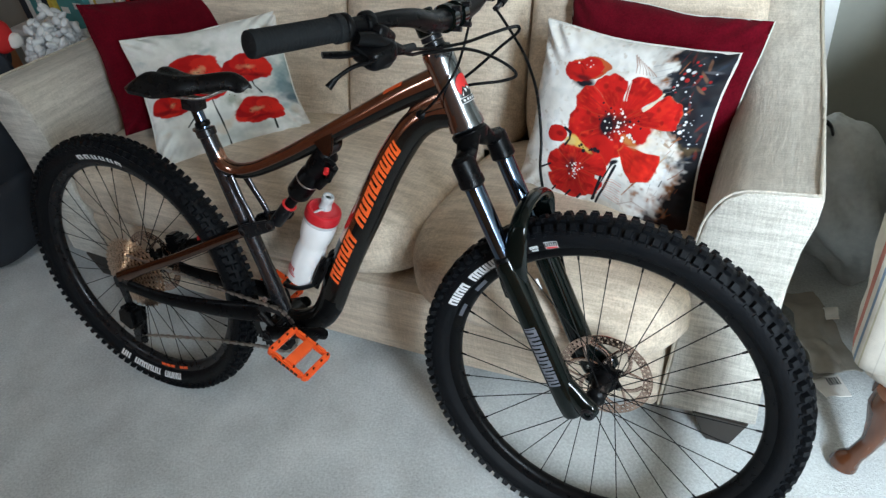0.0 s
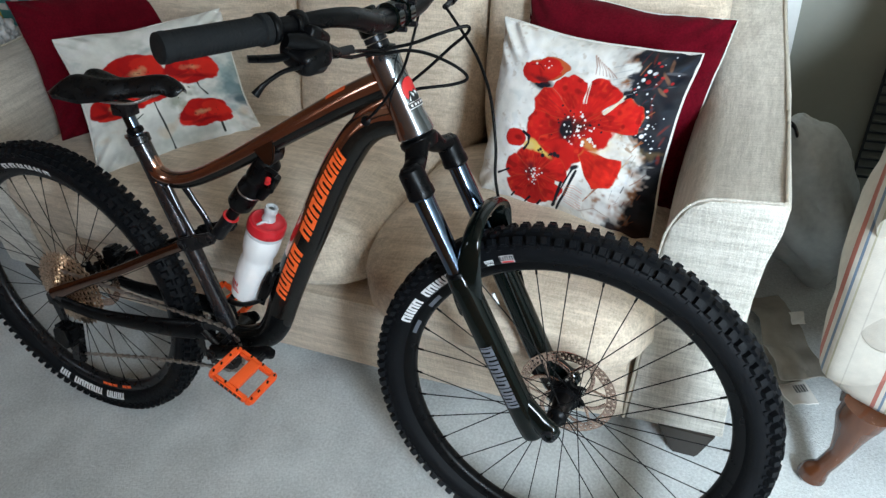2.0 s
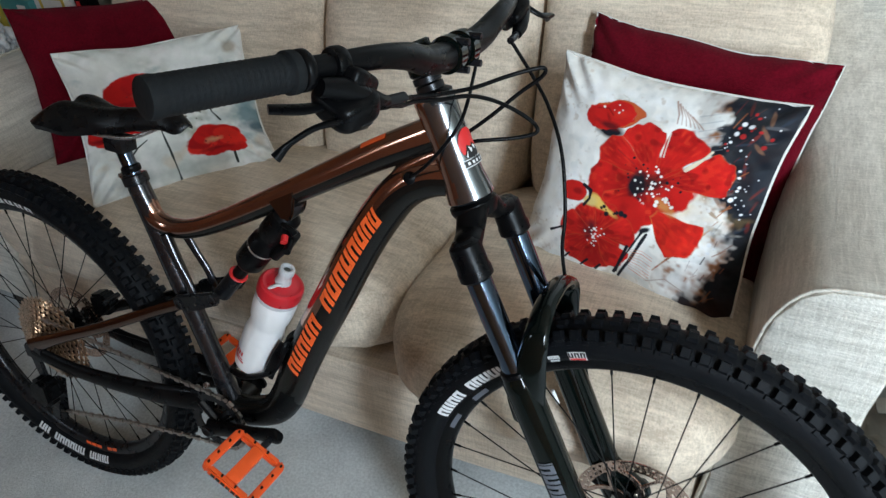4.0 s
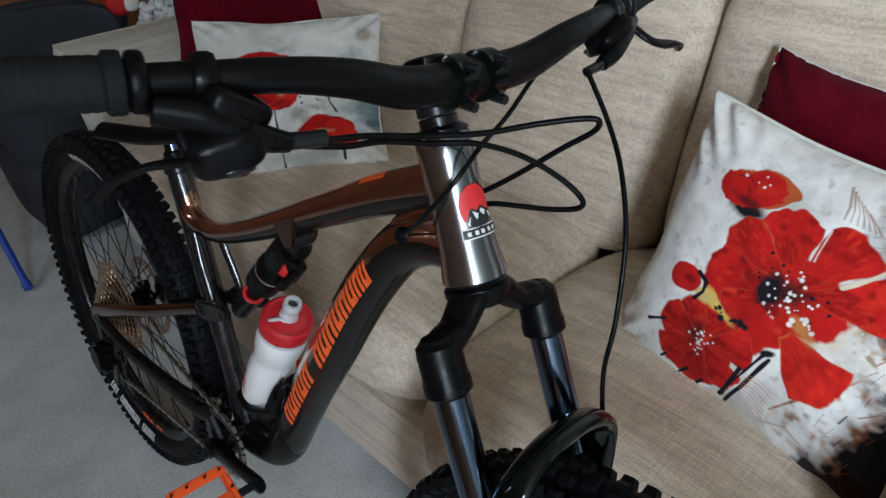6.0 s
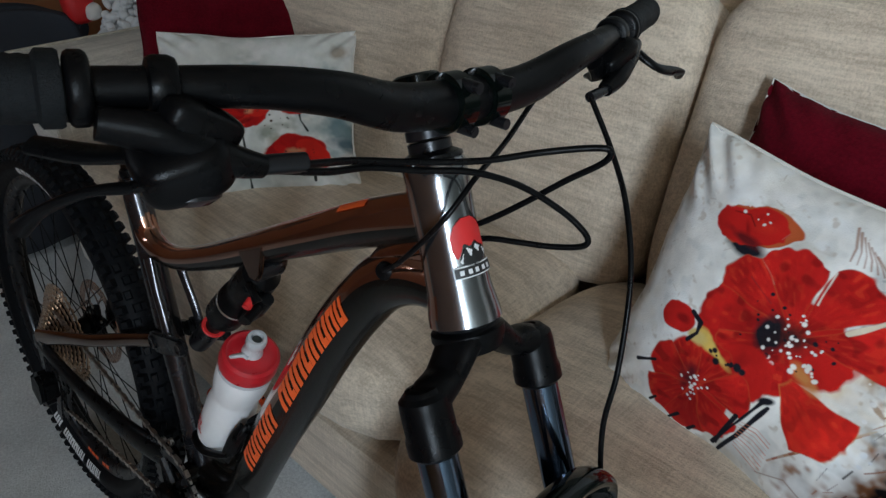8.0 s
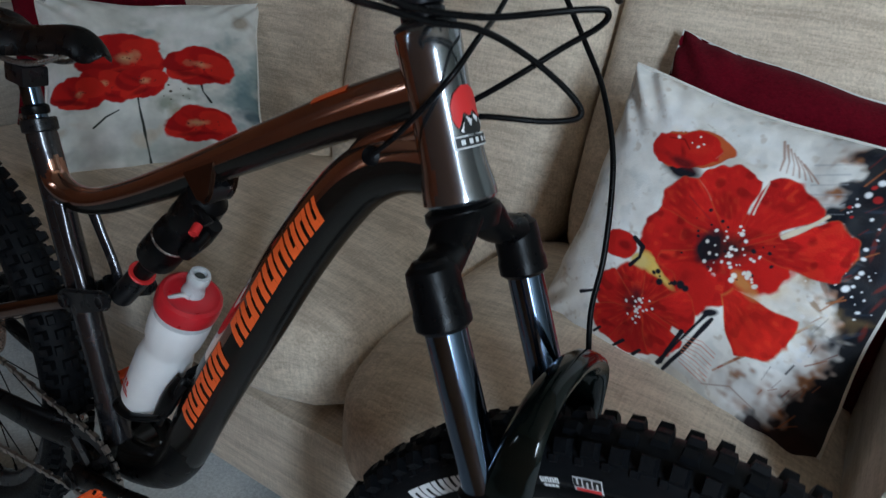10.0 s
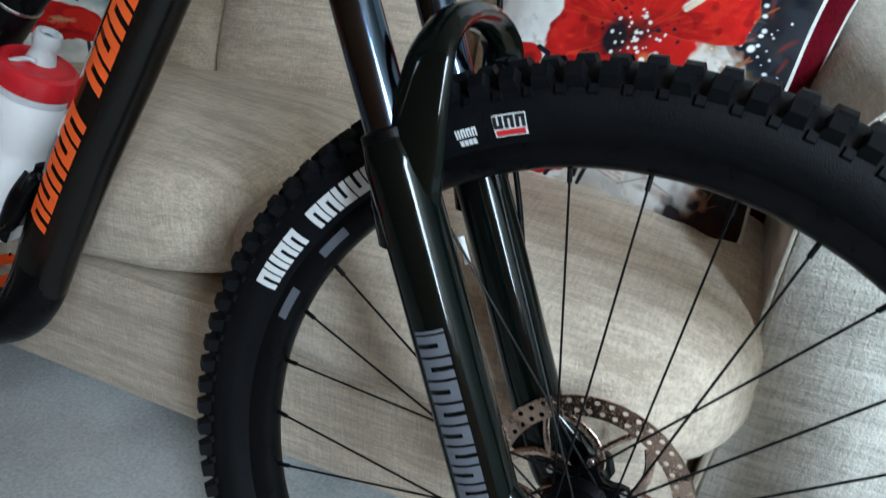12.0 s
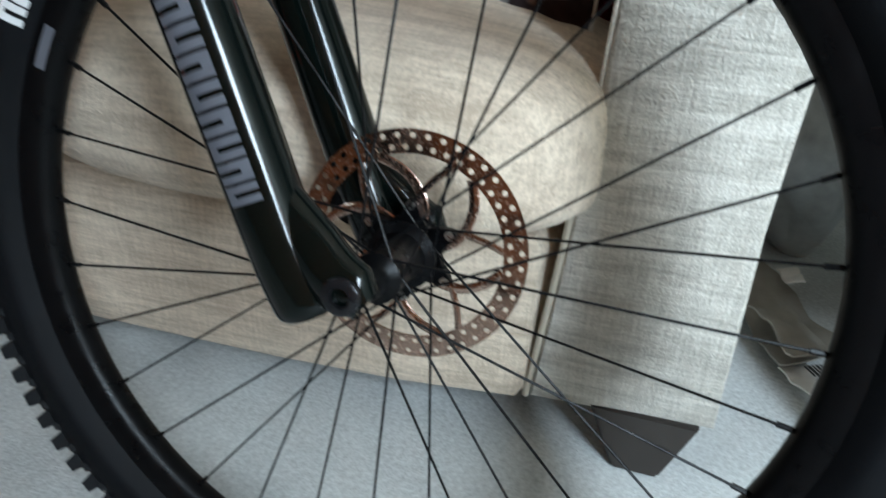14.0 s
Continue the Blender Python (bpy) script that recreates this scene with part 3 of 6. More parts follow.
    c.petal(0.575, 0.56, 30, 0.285, 27, (0.62, 0.020, 0.012), (0.45, 0.015, 0.01), (0.66, 0.34, 0.08), 0.06)
    c.blob(hx - 0.06, hy + 0.02, 0.055, 0.085, 8, INK, 0.5, 0.35)
    c.blob(hx + 0.0, hy + 0.01, 0.085, 0.075, 30, (0.025, 0.012, 0.012), 0.7, 0.5, 0.9)
    c.blob(hx + 0.07, hy + 0.09, 0.06, 0.028, 20, (0.60, 0.28, 0.08), 0.7, 0.5, 0.8)
    c.dots(40, hx, hy + 0.02, 0.085, 0.10, 0.0066, (0.84, 0.80, 0.76), 11)
    c.dots(20, hx - 0.02, hy, 0.15, 0.13, 0.006, INK, 12)
    c.dots(6, hx + 0.07, hy + 0.07, 0.05, 0.04, 0.008, (0.85, 0.80, 0.72), 13)
    # the lower flower and the small bud
    lx, ly = 0.395, 0.775
    c.blob(0.49, 0.64, 0.10, 0.10, 40, RED, 0.15, 0.3)
    c.blob(0.475, 0.63, 0.03, 0.06, 30, DEEP, 0.8, 0.6, 0.7)
    c.blob(lx, ly, 0.11, 0.12, 0, RED, 0.1, 0.25)
    for turn, ln, half in ((183, 0.175, 31), (128, 0.20, 26), (85, 0.21, 24), (40, 0.195, 26), (240, 0.16, 29), (285, 0.18, 27), (335, 0.19, 28)):
        c.petal(lx, ly, turn, ln, half, (0.53, 0.014, 0.011), DEEP)
    c.blob(lx - 0.02, ly, 0.05, 0.08, 0, INK, 0.8, 0.6)
    c.blob(lx + 0.02, ly - 0.145, 0.09, 0.022, 22, (0.74, 0.50, 0.12), 0.5, 0.7)
    c.blob(0.33, 0.62, 0.035, 0.025, 0, (0.74, 0.56, 0.20), 0.5, 0.5)
    c.dots(24, lx - 0.005, ly + 0.01, 0.05, 0.065, 0.006, (0.8, 0.78, 0.76), 14)
    c.dots(10, lx + 0.05, ly - 0.14, 0.12, 0.03, 0.012, INK, 15)
    c.blob(0.245, 0.60, 0.062, 0.05, -15, RED, 0.1, 0.25)
    c.blob(0.26, 0.60, 0.03, 0.02, 0, DEEP, 0.6, 0.4, 0.8)
    c.stroke([(0.285, 0.555), (0.325, 0.57), (0.33, 0.61), (0.31, 0.655)], 0.009, INK)
    # stems and ink
    for pts in (((0.60, 0.68), (0.56, 0.80), (0.50, 0.97)), ((0.62, 0.69), (0.57, 0.86), (0.52, 0.985)), ((0.55, 0.78), (0.51, 0.96)), ((0.44, 0.95), (0.42, 0.985)), ((0.38, 0.94), (0.35, 0.985)), ((0.24, 0.80), (0.18, 0.84)), ((0.29, 0.93), (0.27, 0.96))):
        c.stroke(pts, 0.0075, INK)
    c.blob(0.605, 0.675, 0.03, 0.016, -30, INK, 0.4, 0.3)
    for k in range(9):
        c.stroke([(0.57, 0.79 + 0.014 * k), (0.62, 0.78 + 0.017 * k), (0.67, 0.80 + 0.016 * k)], 0.003, (0.66, 0.22, 0.12), 0.8)
    c.stroke([(0.66, 0.93), (0.74, 0.88), (0.82, 0.91)], 0.003, (0.30, 0.2, 0.15), 0.7)


def field_of_poppies(c):
    c.lay(np.full(len(c.u), 0.35), (0.52, 0.56, 0.52))
    c.wash(4, (0.50, 0.51, 0.46), 0.45, 0.75, 0.7)
    c.wash(8, (0.80, 0.78, 0.75), 0.5, 0.7, 0.9)
    c.blob(0.93, 0.55, 0.22, 0.30, 10, (0.30, 0.39, 0.39), 0.8, 0.5, 0.85)
    c.blob(0.92, 0.62, 0.12, 0.15, 20, (0.13, 0.21, 0.23), 0.9, 0.6, 0.85)
    c.blob(0.50, 0.93, 0.50, 0.05, -3, (0.38, 0.41, 0.38), 0.9, 0.6, 0.6)
    c.blob(0.98, 0.72, 0.10, 0.07, 0, (0.06, 0.11, 0.14), 0.8, 0.5, 0.9)
    c.blob(0.30, 0.85, 0.30, 0.10, -10, (0.44, 0.44, 0.42), 0.9, 0.5, 0.5)
    c.blob(0.82, 0.30, 0.14, 0.12, 0, (0.45, 0.47, 0.44), 0.9, 0.5, 0.5)
    c.blob(0.90, 0.16, 0.06, 0.07, 0, (0.30, 0.22, 0.14), 0.8, 0.8, 0.7)
    c.blob(0.60, 0.72, 0.05, 0.06, 0, (0.30, 0.27, 0.16), 0.8, 0.8, 0.7)
    for k in range(34):
        x, y = 0.06 + 0.9 * ((k * 0.618) % 1), 0.22 + 0.72 * ((k * 0.755) % 1)
        c.blob(x, y, 0.05, 0.03, 40 * k, ((0.27, 0.36, 0.36), (0.55, 0.45, 0.34), (0.22, 0.25, 0.18), (0.70, 0.69, 0.67))[k % 4], 0.9, 0.8, 0.6)
    for pts in (((0.42, 0.60), (0.44, 0.78), (0.45, 0.99)), ((0.72, 0.50), (0.73, 0.60), (0.76, 0.66)), ((0.78, 0.86), (0.78, 0.96)), ((0.33, 0.70), (0.27, 0.74), (0.22, 0.80))):
        c.stroke(pts, 0.007, (0.03, 0.035, 0.03))
    for hx, hy, rx, ry, tilt, heart in ((0.35, 0.40, 0.20, 0.15, -14, 0.3), (0.25, 0.56, 0.16, 0.08, 12, 0.2), (0.44, 0.54, 0.13, 0.09, -24, 0.3), (0.15, 0.60, 0.13, 0.085, 16, 0.2),
                                      (0.72, 0.44, 0.165, 0.105, 8, 0.35), (0.70, 0.79, 0.175, 0.095, -6, 0.35)):
        for k in range(7):
            q = radians(51 * k + 70 * hx)
            red = ((0.50, 0.012, 0.010), (0.44, 0.010, 0.010), (0.62, 0.022, 0.014), (0.34, 0.008, 0.009))[k % 4]
            c.blob(hx + 0.50 * rx * math.cos(q), hy + 0.50 * ry * math.sin(q), rx * 0.58, ry * 0.66, tilt + 30 * math.cos(q), red, 0.10, 0.20)
        c.blob(hx, hy + ry * 0.60, rx * 0.75, ry * 0.22, tilt, (0.13, 0.005, 0.007), 0.7, 0.5, 0.7)
        c.blob(hx - rx * 0.2, hy - ry * 0.1, rx * 0.5, ry * 0.18, tilt + 50, (0.22, 0.006, 0.008), 0.8, 0.6, 0.6)
        c.blob(hx + rx * 0.05, hy - ry * 0.05, rx * heart, ry * 0.30, tilt, (0.60, 0.42, 0.22), 0.9, 0.6, 0.85)
        c.dots(16, hx, hy, rx * 0.55, ry * 0.45, 0.0035, (0.14, 0.02, 0.02), int(hx * 100))
    c.dots(10, 0.58, 0.60, 0.10, 0.09, 0.006, (0.08, 0.06, 0.04), 33)


def rumple(x, z, seed):
    """Shifts an outline a little, as slack cloth does."""
    q = Vector((x * 8 + seed, z * 8, seed))
    return x + 0.007 * noise.noise(q), z + 0.007 * noise.noise(q + Vector((5, 2, 9)))


def cushion(name, label, m, w, h, thick, face, paint=None, n=60, seed=0.0, tall=1.0, edge="cotton"):
    """A stuffed square: a front and a back panel that meet at a seam, corners drawn out to points."""
    ob = thing(name, label, "cushion", m)

    def side(sign, n):
        g = np.linspace(-1, 1, n + 1)
        u, v = np.meshgrid(g, g, indexing="ij")
        u, v = u.ravel(), v.ravel()
        x = w / 2 * u * (1 - 0.07 * (1 - v ** 2))
        z = h / 2 * v * (1 - 0.07 * (1 - u ** 2))
        y = sign * thick / 2 * ((1 - u ** 4) * (1 - v ** 4)) ** 0.55
        fold = np.array([noise.noise(Vector((a * 9 + seed, b * 9, 1.7 * sign))) + 0.5 * noise.noise(Vector((a * 22, b * 22 + seed, sign))) for a, b in zip(x, z)])
        y = y + sign * 0.008 * fold * (1 - (u * v) ** 2)
        corner = np.clip(np.abs(u) + np.abs(v) - 1.25, 0, 1)
        y = y + sign * 0.010 * corner * np.sin(26 * (np.abs(u) - np.abs(v)) + seed)
        x, z = np.array([rumple(p, q, seed) for p, q in zip(x, z)]).T
        idx = np.arange((n + 1) ** 2).reshape(n + 1, n + 1)
        f = np.stack([idx[:-1, :-1], idx[1:, :-1], idx[1:, 1:], idx[:-1, 1:]], -1).reshape(-1, 4)
        me = bpy.data.meshes.new(name)
        me.from_pydata(np.stack([x, y, z], -1).tolist(), [], (f if sign < 0 else f[:, ::-1]).tolist())
        me.polygons.foreach_set("use_smooth", [True] * len(me.polygons))
        return me, u, v

    me, u, v = side(-1, n)
    if paint:
        c = Cloth((u + 1) / 2, (1 - v) / 2 * tall, (0.88, 0.855, 0.81))
        paint(c)
        at = me.color_attributes.new("print", "FLOAT_COLOR", "POINT")
        at.data.foreach_set("color", np.concatenate([c.rgb, np.ones((len(u), 1))], 1).astype(np.float32).ravel())
    part("front_panel", me, face, ob, "printed with red poppies" if paint else "")
    part("back_panel", side(1, 24)[0], "cotton" if paint else face, ob)
    rim = [(w / 2 * a * (1 - 0.07 * (1 - b ** 2)), 0.0, h / 2 * b * (1 - 0.07 * (1 - a ** 2))) for a, b in
           [(-1 + 0.1 * k, -1) for k in range(20)] + [(1, -1 + 0.1 * k) for k in range(20)] + [(1 - 0.1 * k, 1) for k in range(20)] + [(-1, 1 - 0.1 * k) for k in range(21)]]
    rim = [(*rumple(p[0], p[2], seed), 0) for p in rim]
    part("seam", tube([(p[0], 0.0, p[1]) for p in rim], 0.0034 if paint else 0.0020, 6, 1, side=(0.03, 1, 0.02)), edge, ob)
    return ob


cushion("poppy_cushion", "white cushion printed with one great red poppy, dark at one corner", pose(1.1195, 0.571, 0.632, -22, 1.8, -13), 0.442, 0.42, 0.14, "print", one_great_poppy, 420, 1.0, 1.06)
cushion("poppy_cushion", "pale cushion printed with a field of small red poppies", pose(-0.078, 0.589, 0.622, -43.8, 3.7, 49.9), 0.455, 0.40, 0.08, "print", field_of_poppies, 300, 5.0)
cushion("velvet_cushion", "plain maroon velvet cushion leaning on the sofa back", pose(1.145, 0.725, 0.635, -27.4, 4.1, -9.6), 0.473, 0.45, 0.11, "maroon", None, 60, 3.0)
cushion("velvet_cushion", "plain maroon velvet cushion in the sofa's corner", pose(-0.325, 0.702, 0.654, -39.5, 8.0, 60.4), 0.488, 0.43, 0.09, "maroon", None, 60, 8.0, edge="maroon")


# ---- the mountain bike (built upright along x, drive side at -y; it leans on the sofa) ----
LEAN = 10.5
bike = thing("mountain_bike", "bronze full-suspension mountain bike with orange pedals leaning on a sofa", "bicycle",
             pose(0, 0, 0, -LEAN) @ pose(0, -0.0245, 0))
AXLE_R, AXLE_F, BB = Vector((0, 0, 0.3655)), Vector((1.2311, 0, 0.3676)), Vector((0.475, 0, 0.335))
TURNED = pose(0, 0, 0, -90)  # lathe axis along +y
CR, CT = 0.3385, 0.0305       # centre and radius of the tyre's section


STROKES = {"over": ((0.0, 0.38, 0.0, 1.0), (0.62, 1.0, 0.0, 1.0), (0.38, 0.62, 0.72, 1.0)),
           "under": ((0.0, 0.38, 0.0, 1.0), (0.62, 1.0, 0.0, 1.0), (0.38, 0.62, 0.0, 0.28)),
           "post": ((0.0, 0.42, 0.0, 1.0), (0.60, 1.0, 0.0, 1.0)),
           "block": ((0.0, 1.0, 0.0, 1.0),)}


def plain_shape(bm, kind, at):
    """One stretch of a plain meander band, laid on a surface by at(across, up)."""
    for i0, i1, j0, j1 in STROKES[kind]:
        g = [[bm.verts.new(at(i0 + (i1 - i0) * i / 2, j0 + (j1 - j0) * j / 3)) for j in range(4)] for i in range(3)]
        for i in range(2):
            for j in range(3):
                bm.faces.new((g[i][j], g[i + 1][j], g[i + 1][j + 1], g[i][j + 1]))


def wheel_at(c):
    return Matrix.Translation(c) @ TURNED


def casing(c, r, ang, off=0.0, near=True):
    """The point on a tyre's side wall at radius r and an angle (degrees from +x, upwards)."""
    a = math.acos(max(-1, min(1, (r - CR) / (CT + 0.0005))))
    q, y = r, (CT + off) * math.sin(a)
    return Vector((c.x + q * math.cos(radians(ang)), -y if near else y, c.z + q * math.sin(radians(ang))))


def marking(name, w, colour, c, a0, a1, r0, r1, count, gaps=(), proud=0.0009, label="", kinds=("post",), fill=0.84):
    """A run of plain block shapes on the near side wall from angle a0 to a1, each a part of the wheel."""
    step = (a1 - a0) / count
    for k in range(count):
        if k in gaps:
            continue
        bm = bmesh.new()
        kind = kinds[k % len(kinds)]
        plain_shape(bm, kind, lambda i, j: casing(c, r0 + (r1 - r0) * j, a0 + step * (k + (1 - fill) / 2 + fill * i), proud))
        part(name, bm, colour, w, label)


def tyre_mesh(c):
    prof = [(CR + CT * math.cos(radians(a)), CT * math.sin(radians(a)) * (1 if abs(a) < 110 else 1 - 0.006 * (abs(a) - 110))) for a in range(-146, 147, 9)]
    bm = lathe(prof, wheel_at(c), 120, closed=True)
    rows = 98
    for k in range(rows):
        a = 360 / rows * k
        odd = k % 2
        for al, tang, wide, tall, da in ((9 if odd else 20, 0.0155, 0.0115, 0.0062, 0), (-9 if odd else -20, 0.0155, 0.0115, 0.0062, 0),
                                         (51, 0.0145, 0.0155, 0.0108, 0.5), (-51, 0.0145, 0.0155, 0.0108, 0.5),
                                         (68, 0.008, 0.008, 0.0035, 2.0 if odd else 2.0), (-68, 0.008, 0.008, 0.0035, 2.0)):
            aa = radians(a + da)
            al = radians(al)
            out = Vector((math.cos(aa) * math.cos(al), math.sin(al), math.sin(aa) * math.cos(al)))
            tan = Vector((-math.sin(aa), 0, math.cos(aa)))
            cen = Vector((c.x + CR * math.cos(aa), 0, c.z + CR * math.sin(aa))) + out * (CT + tall / 2 - 0.001)
            side = out.cross(tan)
            m = Matrix(((tan.x, side.x, out.x, cen.x), (tan.y, side.y, out.y, cen.y), (tan.z, side.z, out.z, cen.z), (0, 0, 0, 1)))
            box((tang, wide, tall), m, bm=bm, taper=0.74)
    return bm


def spoke_mesh(length_to, hub_r, hub_y, lead):
    """A spoke from the hub flange to the rim, nipple included, at angle zero."""
    a = radians(58 * lead)
    p, q = Vector((hub_r * math.cos(a), hub_y, hub_r * math.sin(a))), Vector((length_to, 0.0, 0))
    bm = rod(p, q, 0.00105, 6)
    d = (q - p).normalized()
    rod(q - d * 0.012, q + d * 0.002, 0.0021, 6, bm)
    return mesh_of(bm, "spoke")


def wheel(name, c, front):
    m = wheel_at(c)
    rim = [(0.2935, 0.0), (0.2955, 0.008), (0.301, 0.0135), (0.311, 0.0155), (0.3175, 0.0165), (0.3175, 0.0145), (0.309, 0.012),
           (0.309, -0.012), (0.3175, -0.0145), (0.3175, -0.0165), (0.311, -0.0155), (0.301, -0.0135), (0.2955, -0.008)]
    w = part(name, lathe(rim, m, 96, closed=True), "matte" if front else "alloy", bike, "black alloy rim")
    part("tyre", tyre_mesh(c), "knob", w, "knobbly black rubber tyre")
    hub = [(0.009, -0.05), (0.0100, -0.048), (0.0100, -0.037), (0.0130, -0.033), (0.0190, -0.029), (0.0190, -0.0262), (0.0165, -0.022), (0.0175, -0.012), (0.0172, 0.0), (0.0180, 0.010), (0.0200, 0.020), (0.0275, 0.0235),
           (0.0275, 0.026), (0.019, 0.030), (0.0185, 0.040), (0.011, 0.043), (0.009, 0.05)]
    part("hub", lathe(hub, m, 28), "matte", w)
    kinds = [spoke_mesh(0.2945, 0.0185 if y < 0 else 0.0260, y, ld) for y, ld in ((-0.028, 1), (0.026, 1), (-0.028, -1), (0.026, -1))]
    for me in kinds:
        me.materials.append(M["matte"])
    for k in range(32):
        s = new("spoke", kinds[k % 4])
        s.parent = w
        s.matrix_basis = Matrix.Translation(c) @ pose(0, 0, 0, 0, -11.25 * k, 0)
    return w


def rotor(c, y, radius, parent):
    """A brake disc with two rings of holes and curved arms."""
    bm = bmesh.new()
    h = 0.0009
    pt = lambda r, a, s: bm.verts.new((c.x + r * math.cos(a), y + s * h, c.z + r * math.sin(a)))
    for row, (r0, r1) in enumerate(((radius - 0.018, radius - 0.009), (radius - 0.009, radius))):
        n = 46
        for k in range(n):
            a0 = 2 * math.pi * (k + 0.5 * row) / n
            a1 = a0 + 2 * math.pi / n
            am, rm = (a0 + a1) / 2, (r0 + r1) / 2
            ring = [(r0, a0), (r0, am), (r0, a1), (rm, a1), (r1, a1), (r1, am), (r1, a0), (rm, a0)]
            hole = []
            for r, a in ring:
                d = Vector((r - rm, (a - am) * rm))
                d = d.normalized() * 0.0025
                hole.append((rm + d.x, am + d.y / rm))
            o = [[pt(r, a, s) for r, a in ring] for s in (-1, 1)]
            i = [[pt(r, a, s) for r, a in hole] for s in (-1, 1)]
            for s in (0, 1):
                for j in range(8):
                    f = (o[s][j], o[s][(j + 1) % 8], i[s][(j + 1) % 8], i[s][j])
                    bm.faces.new(f if s else f[::-1])
            for j in range(8):
                bm.faces.new((i[0][j], i[0][(j + 1) % 8], i[1][(j + 1) % 8], i[1][j]))
    for r in (radius, radius - 0.018):
        lathe([(r - 0.0004, -h), (r + 0.0004, -h), (r + 0.0004, h), (r - 0.0004, h)], Matrix.Translation((c.x, y, c.z)) @ TURNED, 92, bm, closed=True)
    for k in range(6):
        a = radians(60 * k + 12)
        pts = []
        for f in range(6):
            r = 0.026 + (radius - 0.018 - 0.026) * f / 5
            b = a + 0.75 * (f / 5) ** 1.3
            pts.append((c.x + r * math.cos(b), y, c.z + r * math.sin(b)))
        tube(pts, (0.0042, h), 8, 2, bm)
        pts = []
        for f in range(6):
            r = 0.046 + (radius - 0.0175 - 0.046) * f / 5
            b = a + 0.22 - 0.30 * (f / 5) ** 0.8
            pts.append((c.x + r * math.cos(b), y, c.z + r * math.sin(b)))
        tube(pts, (0.0030, h), 8, 2, bm)
    r = part("brake_rotor", bm, "rotor", parent, "drilled steel brake disc", False)
    star = []
    for k in range(72):
        q = 5 * k
        rr = 0.0265 + 0.0165 * (0.5 + 0.5 * math.cos(radians(6 * (q - 30)))) ** 2
        star.append((rr * math.cos(radians(q)), rr * math.sin(radians(q))))
    part("rotor_carrier", prism(star, 0.009, Matrix.Translation((c.x, y - 0.005, c.z)), 0.0015), "matte", parent)
    bolt = mesh_of(lathe([(0.0035, -0.003), (0.0035, 0.003)], TURNED, 8), "rotor_bolt")
    bolt.materials.append(M["steel"])
    for k in range(6):
        a = radians(60 * k + 30)
        o = new("rotor_bolt", bolt)
        o.parent, o.matrix_basis = parent, Matrix.Translation((c.x + 0.0375 * math.cos(a), y - 0.0085, c.z + 0.0375 * math.sin(a)))
    return r


fw = wheel("front_wheel", AXLE_F, True)
rw = wheel("rear_wheel", AXLE_R, False)
rotor(AXLE_F, 0.046, 0.0935, fw)
rotor(AXLE_R, 0.046, 0.09, rw)
WORD = ("over", "post", "over", "over", "post", "over", "over", "under", "under", "under", "over", "over", "post")
for w, c, a0, a1, n, gaps in ((fw, AXLE_F, 155.0, 121, 12, (4,)), (rw, AXLE_R, -77, -117, 14, (4, 11))):
    marking("sidewall_marking", w, "white_ink", c, a0, a1, 0.3190, 0.3360, n, gaps, label="white block shape on the side wall", kinds=WORD, fill=0.90)
marking("sidewall_marking", rw, "white_ink", AXLE_R, 104, 76, 0.3200, 0.3335, 6, label="white block shape on the side wall", kinds=("over", "over", "under", "under", "post", "over"), fill=0.72)
marking("sidewall_badge", fw, "white_ink", AXLE_F, 110.0, 104.9, 0.3215, 0.3372, 1, kinds=("block",))
marking("sidewall_badge", fw, "red_ink", AXLE_F, 109.7, 105.2, 0.3222, 0.3262, 1, proud=0.0014, kinds=("block",))
marking("sidewall_badge", fw, "black_ink", AXLE_F, 109.6, 105.3, 0.3272, 0.3362, 3, proud=0.0014, kinds=("under", "over", "over"))
marking("sidewall_marking", fw, "white_ink", AXLE_F, 114.8, 111.8, 0.3262, 0.3325, 4, kinds=("post", "over", "over", "over"))
marking("sidewall_marking", fw, "white_ink", AXLE_F, 114.6, 112.2, 0.3205, 0.3245, 4, kinds=("block",))
marking("sidewall_marking", fw, "red_ink", AXLE_F, -41, -56, 0.3215, 0.3325, 5, (2,), label="red block shape on the side wall", kinds=("over", "under"))


def rim_mark(c, a0, a1, n, gaps, colour, w):
    st = (a1 - a0) / n
    for k in range(n):
        if k in gaps:
            continue
        bm, g = bmesh.new(), []
        for i in range(4):
            a = radians(a0 + st * (k + 0.06 + 0.88 * i / 3))
            g.append([bm.verts.new((c.x + r * math.cos(a), y, c.z + r * math.sin(a))) for r, y in ((0.3018, -0.0142), (0.3092, -0.0159))])
        for p, q in zip(g, g[1:]):
            bm.faces.new((p[0], q[0], q[1], p[1]))
        part("rim_marking", bm, colour, w)


rim_mark(AXLE_F, 160, 138, 3, (1,), "grey_ink", fw)
rim_mark(AXLE_R, -72, -92, 6, (2,), "orange_ink", rw)
tag = bmesh.new()
rod((1.094, 0.010, 0.582), (1.103, 0.012, 0.560), 0.0028, 8, tag)
part("spoke_tag", tag, "white_ink", fw, "white tag on a spoke")

# frame: head tube, top tube, seat tube, down tube
HT0, HT1 = Vector((0.9095, 0, 0.998)), Vector((0.9645, 0, 0.867))
STEER = (HT0 - HT1).normalized()
ht_len = (HT1 - HT0).length
ht = part("head_tube", lathe([(0.0255, 0), (0.0275, 0.004), (0.0272, 0.02), (0.0262, 0.06), (0.0282, 0.11), (0.0315, ht_len - 0.012), (0.0322, ht_len - 0.003), (0.030, ht_len)],
                             axis_pose(HT0, HT1 - HT0), 48), ["gunmetal", "copper"], bike, "gunmetal head tube that turns bronze at the back")
